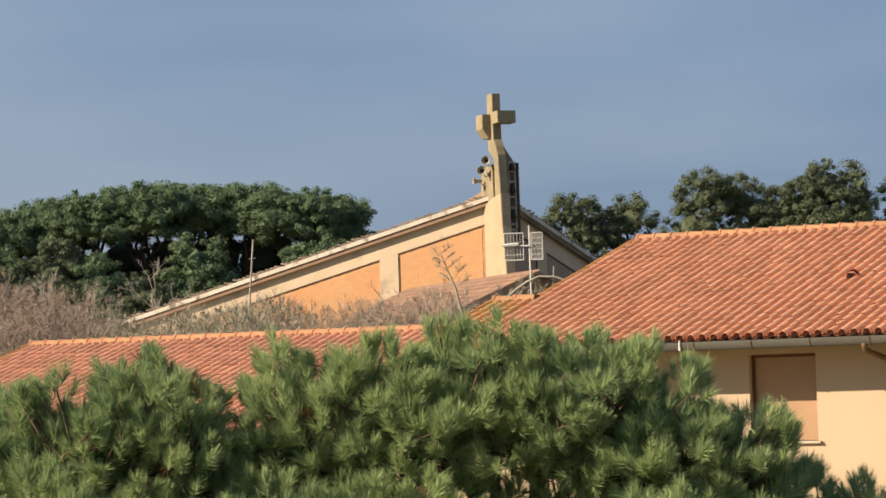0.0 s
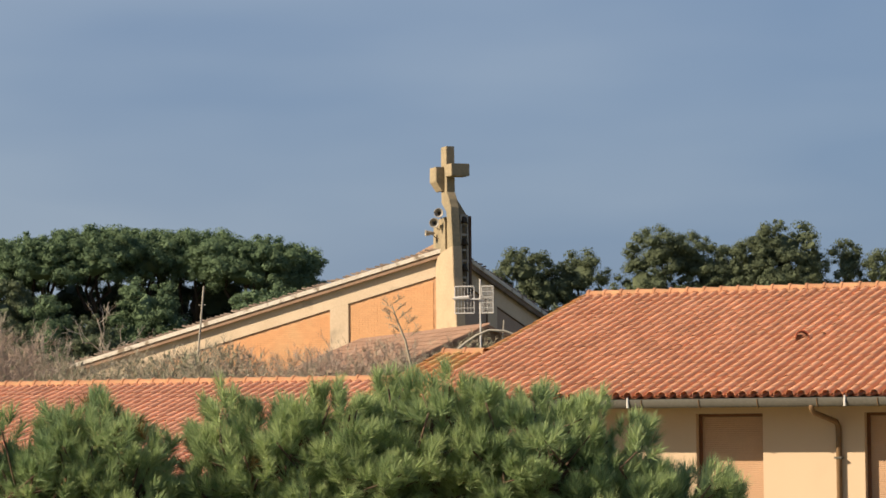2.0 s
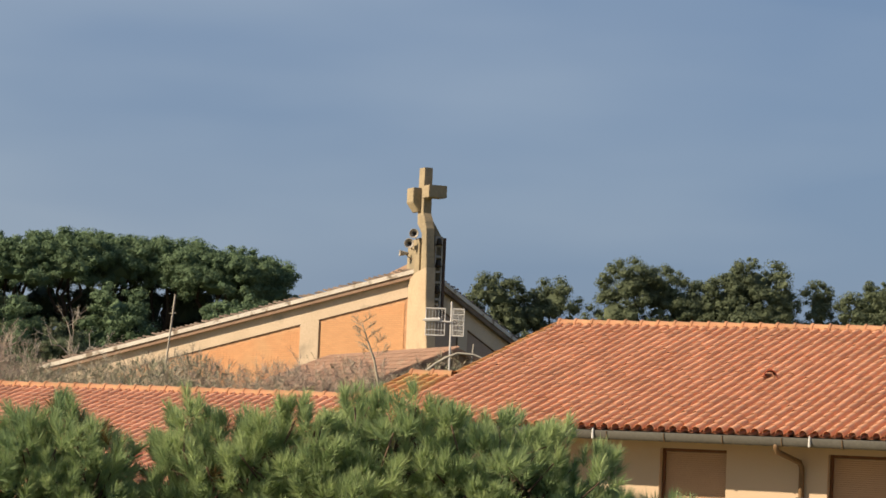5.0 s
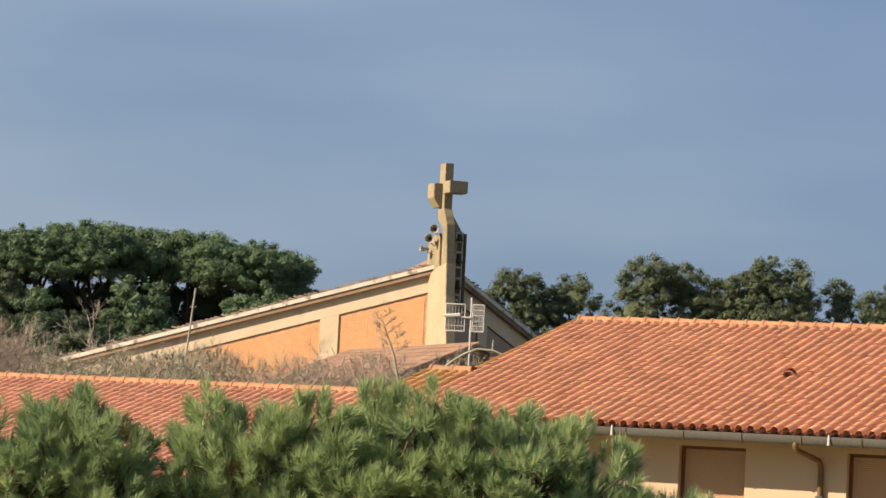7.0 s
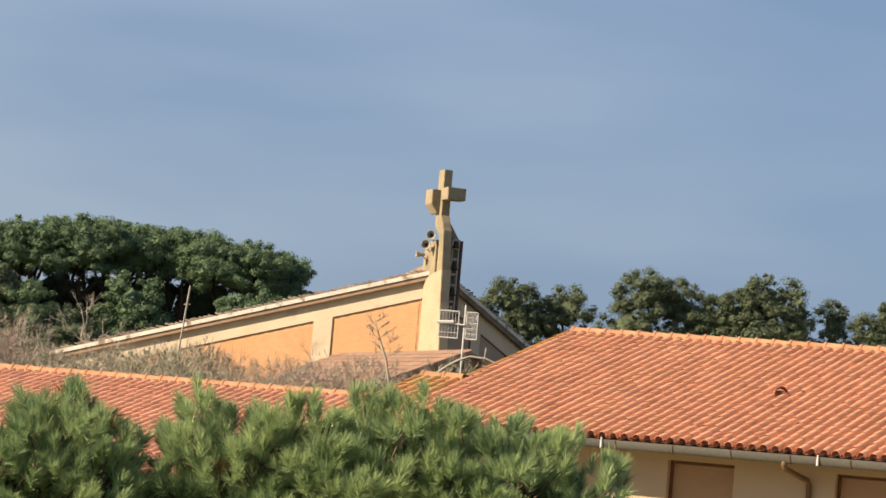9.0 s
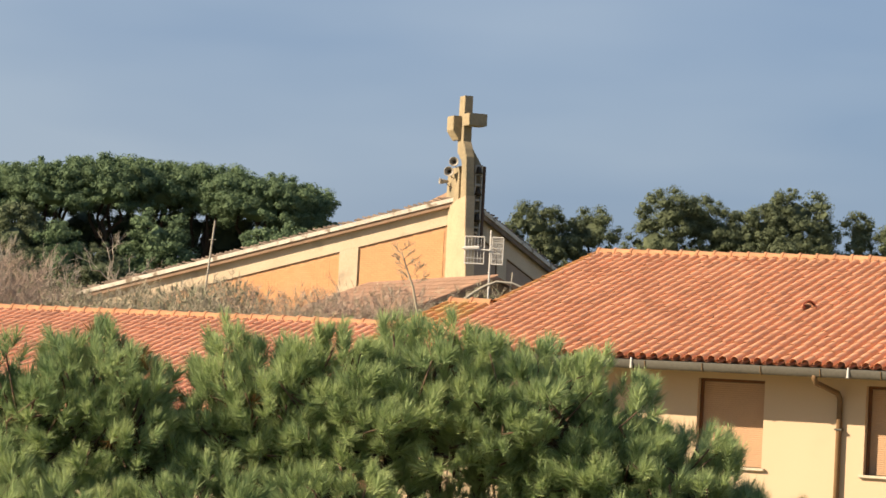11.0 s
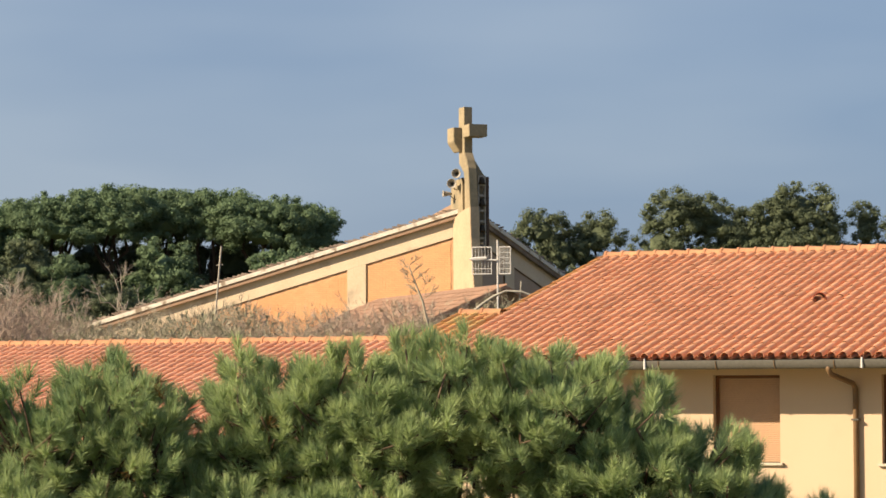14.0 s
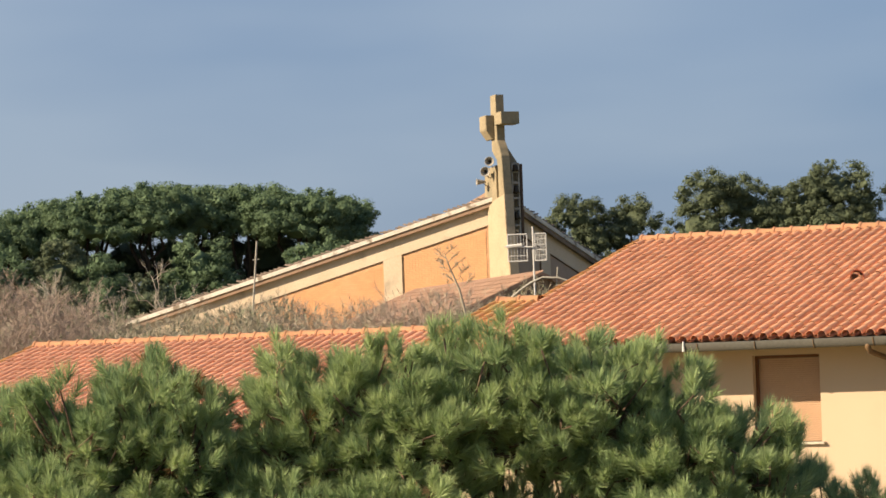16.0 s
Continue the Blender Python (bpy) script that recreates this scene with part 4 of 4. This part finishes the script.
ALEP = "grey-green pine tree with an uneven crown"
GR = "pines on the rise"
for i, (x, y, top, lobes) in enumerate([
        (8.3, 160, 15.9, [(-0.6, 0, 0.0, 1.5, 1.3), (-1.3, 0, 1.2, 1.3, 1.8), (0.6, 0.4, 0.9, 1.3, 1.6), (0, 0, 3.0, 2.2, 2.2)]),
        (11.0, 161, 15.75, [(0.1, 0, 0.0, 1.3, 1.3), (-0.9, 0, 0.7, 1.1, 1.5), (0.9, 0, 1.3, 1.2, 1.7), (0, 0, 3.0, 2.1, 2.2)]),
        (16.0, 160, 17.0, [(-0.5, 0, 0.0, 1.6, 1.4), (-1.4, 0, 1.4, 1.3, 1.8), (1.4, 0.5, 0.3, 1.5, 1.6), (0, 0, 2.6, 2.4, 2.4), (2.4, 0, 1.2, 1.2, 1.6)]),
        (21.6, 160, 17.45, [(1.0, 0, 0.0, 1.7, 1.7), (-0.4, 0, 0.9, 1.7, 1.8), (-1.9, 0, 1.6, 1.4, 1.8), (2.2, 0, 1.4, 1.3, 1.7), (0, 0, 2.8, 2.9, 2.4), (0.8, -0.5, 1.6, 2.0, 2.2)]),
        (26.4, 161, 16.3, [(0, 0, 0.0, 0.7, 1.2), (0.1, 0, 1.2, 1.1, 1.6), (0, 0, 2.7, 1.3, 1.9)]),
        (30.3, 160, 16.65, [(-0.2, 0, 0.0, 1.5, 1.5), (-1.4, 0, 0.5, 1.4, 1.8), (1.2, 0, 0.7, 1.4, 1.8), (0, 0, 2.4, 2.5, 2.2)]),
        (34.0, 163, 15.6, [(0, 0, 0.0, 1.0, 1.4), (0.5, 0, 1.5, 1.4, 1.8), (-0.6, 0, 2.2, 1.2, 1.8)]),
        (37.5, 163, 16.4, [(0, 0, 0.0, 1.5, 1.6), (0.9, 0, 1.2, 1.5, 1.8), (-0.9, 0, 1.8, 1.4, 1.8)]),
        (24.6, 163, 14.6, [(0, 0, 0.0, 0.9, 1.3), (0.3, 0, 1.4, 1.2, 1.6)]),
        (14.0, 175, 14.6, [(0, 0, 0.0, 0.9, 1.2), (-0.4, 0, 1.0, 1.2, 1.6)])]):
    far_tree("pine_tree", x, y, top, lobes, M_FARPINE2, 60 + i, ALEP, GR, puff=13.0)


def shrub(x, y, top, r, seed, leafy, pink):
    """A winter shrub: stems and sprays of thin twigs, some with small grey-green leaves."""
    g = np.random.default_rng(seed)
    z0 = ground_z(x, y) - 0.1
    h = top - z0
    t = thing("olive_shrub" if leafy > 0.5 else "bare_shrub", pose(x, y, z0), "grey-green olive shrub on the slope" if leafy > 0.5 else ("pinkish brown leafless winter shrub" if pink else "grey leafless winter shrub"), "shrub", "shrubs on the slope")
    bm = bmesh.new()
    for k in range(9):
        a, q = g.uniform(0, 6.28), g.uniform(0.2, 0.8) * r
        e = (q * math.cos(a), q * math.sin(a), h * g.uniform(0.6, 0.9))
        limb(bm, g, (0.1 * math.cos(a), 0.1 * math.sin(a), 0), e, 0.04, 0.012, 5, 0.25)
    wood = M_TWIG if pink else M_TWIG_GREY
    part("stems", bm, wood, t)
    p, o = shell(g, 500, (0, 0, h * 0.55), (r, r, h * 0.47), 0.35, 1.0, -0.9)
    v = tufts(g, p, 0.8 * o + np.array((0, 0, 0.45)) + 0.6 * g.normal(size=o.shape), 14, 0.25, 0.0105, 0.9, 0.28)
    ob = tagged(new("twig_spray", blade_mesh("twig_spray", v, wood)), kind="stuff")
    ob.parent = t
    if leafy:
        p, o = shell(g, int(700 * leafy), (0, 0, h * 0.55), (r, r, h * 0.45), 0.4, 1.0, -0.9)
        v = tufts(g, p, o + np.array((0, 0, 0.6)) + 0.4 * g.normal(size=o.shape), 7, 0.13, 0.04, 0.9, 0.14)
        ob = tagged(new("foliage", blade_mesh("foliage", v, M_OLIVE)), kind="stuff")
        ob.parent = t


def crest(u):
    """Height of the shrubs over the eye, per metre of distance, along the slope."""
    pts = [(-0.20, 0.044), (-0.157, 0.041), (-0.135, 0.034), (-0.121, 0.023), (-0.10, 0.0215), (-0.0686, 0.0305), (-0.055, 0.0268), (-0.016, 0.0268), (0.0, 0.0285), (0.0164, 0.0295), (0.03, 0.025), (0.06, 0.023)]
    for (a, p), (b, q) in zip(pts, pts[1:]):
        if a <= u <= b:
            return p + (q - p) * (u - a) / (b - a)
    return 0.02


k = 0
for row, y in enumerate((74, 79, 85, 91)):
    u = -0.19
    while u < 0.035:
        yy = y + rs.uniform(-1.5, 1.5)
        x = u * yy
        top = EYE + yy * (crest(u) * rs.uniform(0.86, 1.02) - (0.005 if row == 0 else 0.0) - (0.006 if u > -0.02 and row == 3 else 0))
        olive = -0.125 < u < -0.05
        in_shed = SH.inverted() @ Vector((x, yy, 0))
        if -0.6 < in_shed.x < 15.5 and abs(in_shed.y) < 3.2:
            u += 0.015
            continue
        shrub(x, yy, top, rs.uniform(1.1, 1.7), 200 + k, (0.8 if rs.random() < 0.55 else 0.25) if olive else (0.2 if rs.random() < 0.4 else 0), not olive and rs.random() < 0.8)
        k += 1
        u += rs.uniform(0.013, 0.019)


for x, y, top, r in ((2.35, 78.2, 8.32, 0.5), (2.85, 77.9, 8.3, 0.45), (3.35, 78.0, 8.2, 0.5), (1.9, 78.0, 8.0, 0.5)):
    shrub(x, y, top, r, 300 + k, 0.9, False)
    k += 1
for i in range(16):
    x, y = -2.0 + 0.24 * i, 73.0 + 1.1 * (i % 4)
    shrub(x, y, EYE + y * (0.0288 - 0.0005 * abs(i - 9) - 0.0014 * (i % 3)), rs.uniform(0.7, 1.0), 400 + i, 0, i % 3 > 0)


def leaning_tree(x, y, bends, seed, mat, label):
    """A small leafless tree whose stem leans through bends (dx, z), with fine twigs towards its top."""
    g = np.random.default_rng(seed)
    z0 = ground_z(x, y) - 0.1
    t = thing("bare_tree", pose(x, y, z0), label, "tree", "bare trees")
    pts = [np.array((0.0, 0.0, 0.0))] + [np.array((dx, 0.0, z - z0)) for dx, z in bends]
    bm = tube(bmesh.new(), [tuple(p) for p in pts], 0.05, 0.012, 6)
    part("stem", bm, mat, t, smooth=True)

    def grow(bm, a, d, ln, rad, depth):
        b = a + d * ln
        limb(bm, g, a, b, rad, rad * 0.6, 4 if depth > 1 else 3, 0.25, 3)
        for _ in range(6 if depth else 0):
            grow(bm, a + (b - a) * g.uniform(0.3, 1.0), unit(d + 0.55 * g.normal(size=3)), ln * g.uniform(0.4, 0.7), max(0.0045, rad * 0.55), depth - 1)
    for i in range(9):
        f = 0.34 + 0.66 * i / 8
        k0 = min(int(f * 3), 2)
        a = pts[-4 + k0] + (pts[-3 + k0] - pts[-4 + k0]) * (f * 3 - k0)
        bm = bmesh.new()
        grow(bm, a, unit(np.array(((-1) ** i * 0.75, 0.3 * g.normal(), 0.75))), 0.42 - 0.16 * f, 0.011, 2)
        part("branch", bm, mat, t)


def bare_tree(x, y, top, seed, mat, label, spread=0.5, r=0.06, forks=4):
    g = np.random.default_rng(seed)
    z0 = ground_z(x, y) - 0.1
    t = thing("bare_tree", pose(x, y, z0), label, "tree", "bare trees")
    bm = bmesh.new()

    def grow(a, d, ln, rad, depth):
        b = a + d * ln
        limb(bm, g, a, b, rad, rad * 0.62, 5 if depth > 1 else 3, 0.2, 3)
        if depth:
            for q in range(3 if depth > 1 else 4):
                grow(a + (b - a) * g.uniform(0.55, 1.0), unit(d + spread * g.normal(size=3) + np.array((0, 0, 0.15))), ln * g.uniform(0.5, 0.72), rad * 0.55, depth - 1)
    h = top - z0
    grow(np.zeros(3), np.array((0.02, 0, 1.0)), h * 0.48, r, forks)
    part("branchwork", bm, mat, t)


leaning_tree(0.66, 72, [(-0.06, 7.17), (-0.26, 8.1), (-0.46, 8.6), (-0.6, 9.0)], 15, M_TWIG_GREY, "slender leaning bare tree before the brick wall")
bare_tree(-12.7, 125, 11.6, 6, M_PALEWOOD, "pale bare tree before dark pines", 0.5, 0.09)
bare_tree(-14.6, 122, 10.9, 8, M_PALEWOOD, "pale bare tree before dark pines", 0.5, 0.08)
bare_tree(-15.2, 105, 10.4, 9, M_PALEWOOD, "pale bare tree before dark pines", 0.5, 0.08)
bare_tree(-13.6, 100, 10.0, 10, M_TWIG, "brown bare tree on the slope", 0.5, 0.08)
bare_tree(18.3, 135, 14.3, 12, M_PALEWOOD, "pale bare tree before the pines", 0.3, 0.10, 2)


# ---- single tiles of the roofs ----
pieces("tile", house_tile, house_singles, M_TILE, roof)
pieces("ridge_tile", ridge_tile, house_ridge, M_RIDGE_TOP, roof)
pieces("verge_tile", house_tile, house_verge, M_RIDGE, roof)
pieces("tile", far_tile, far_singles, M_TILE_FAR, far_roof)
pieces("ridge_tile", ridge_tile, far_ridge, M_RIDGE_TOP, far_roof)
pieces("verge_tile", far_tile, far_verge, M_RIDGE, far_roof)
pieces("brick", CUBE, brick_near, M_BRICK, brick_wall)
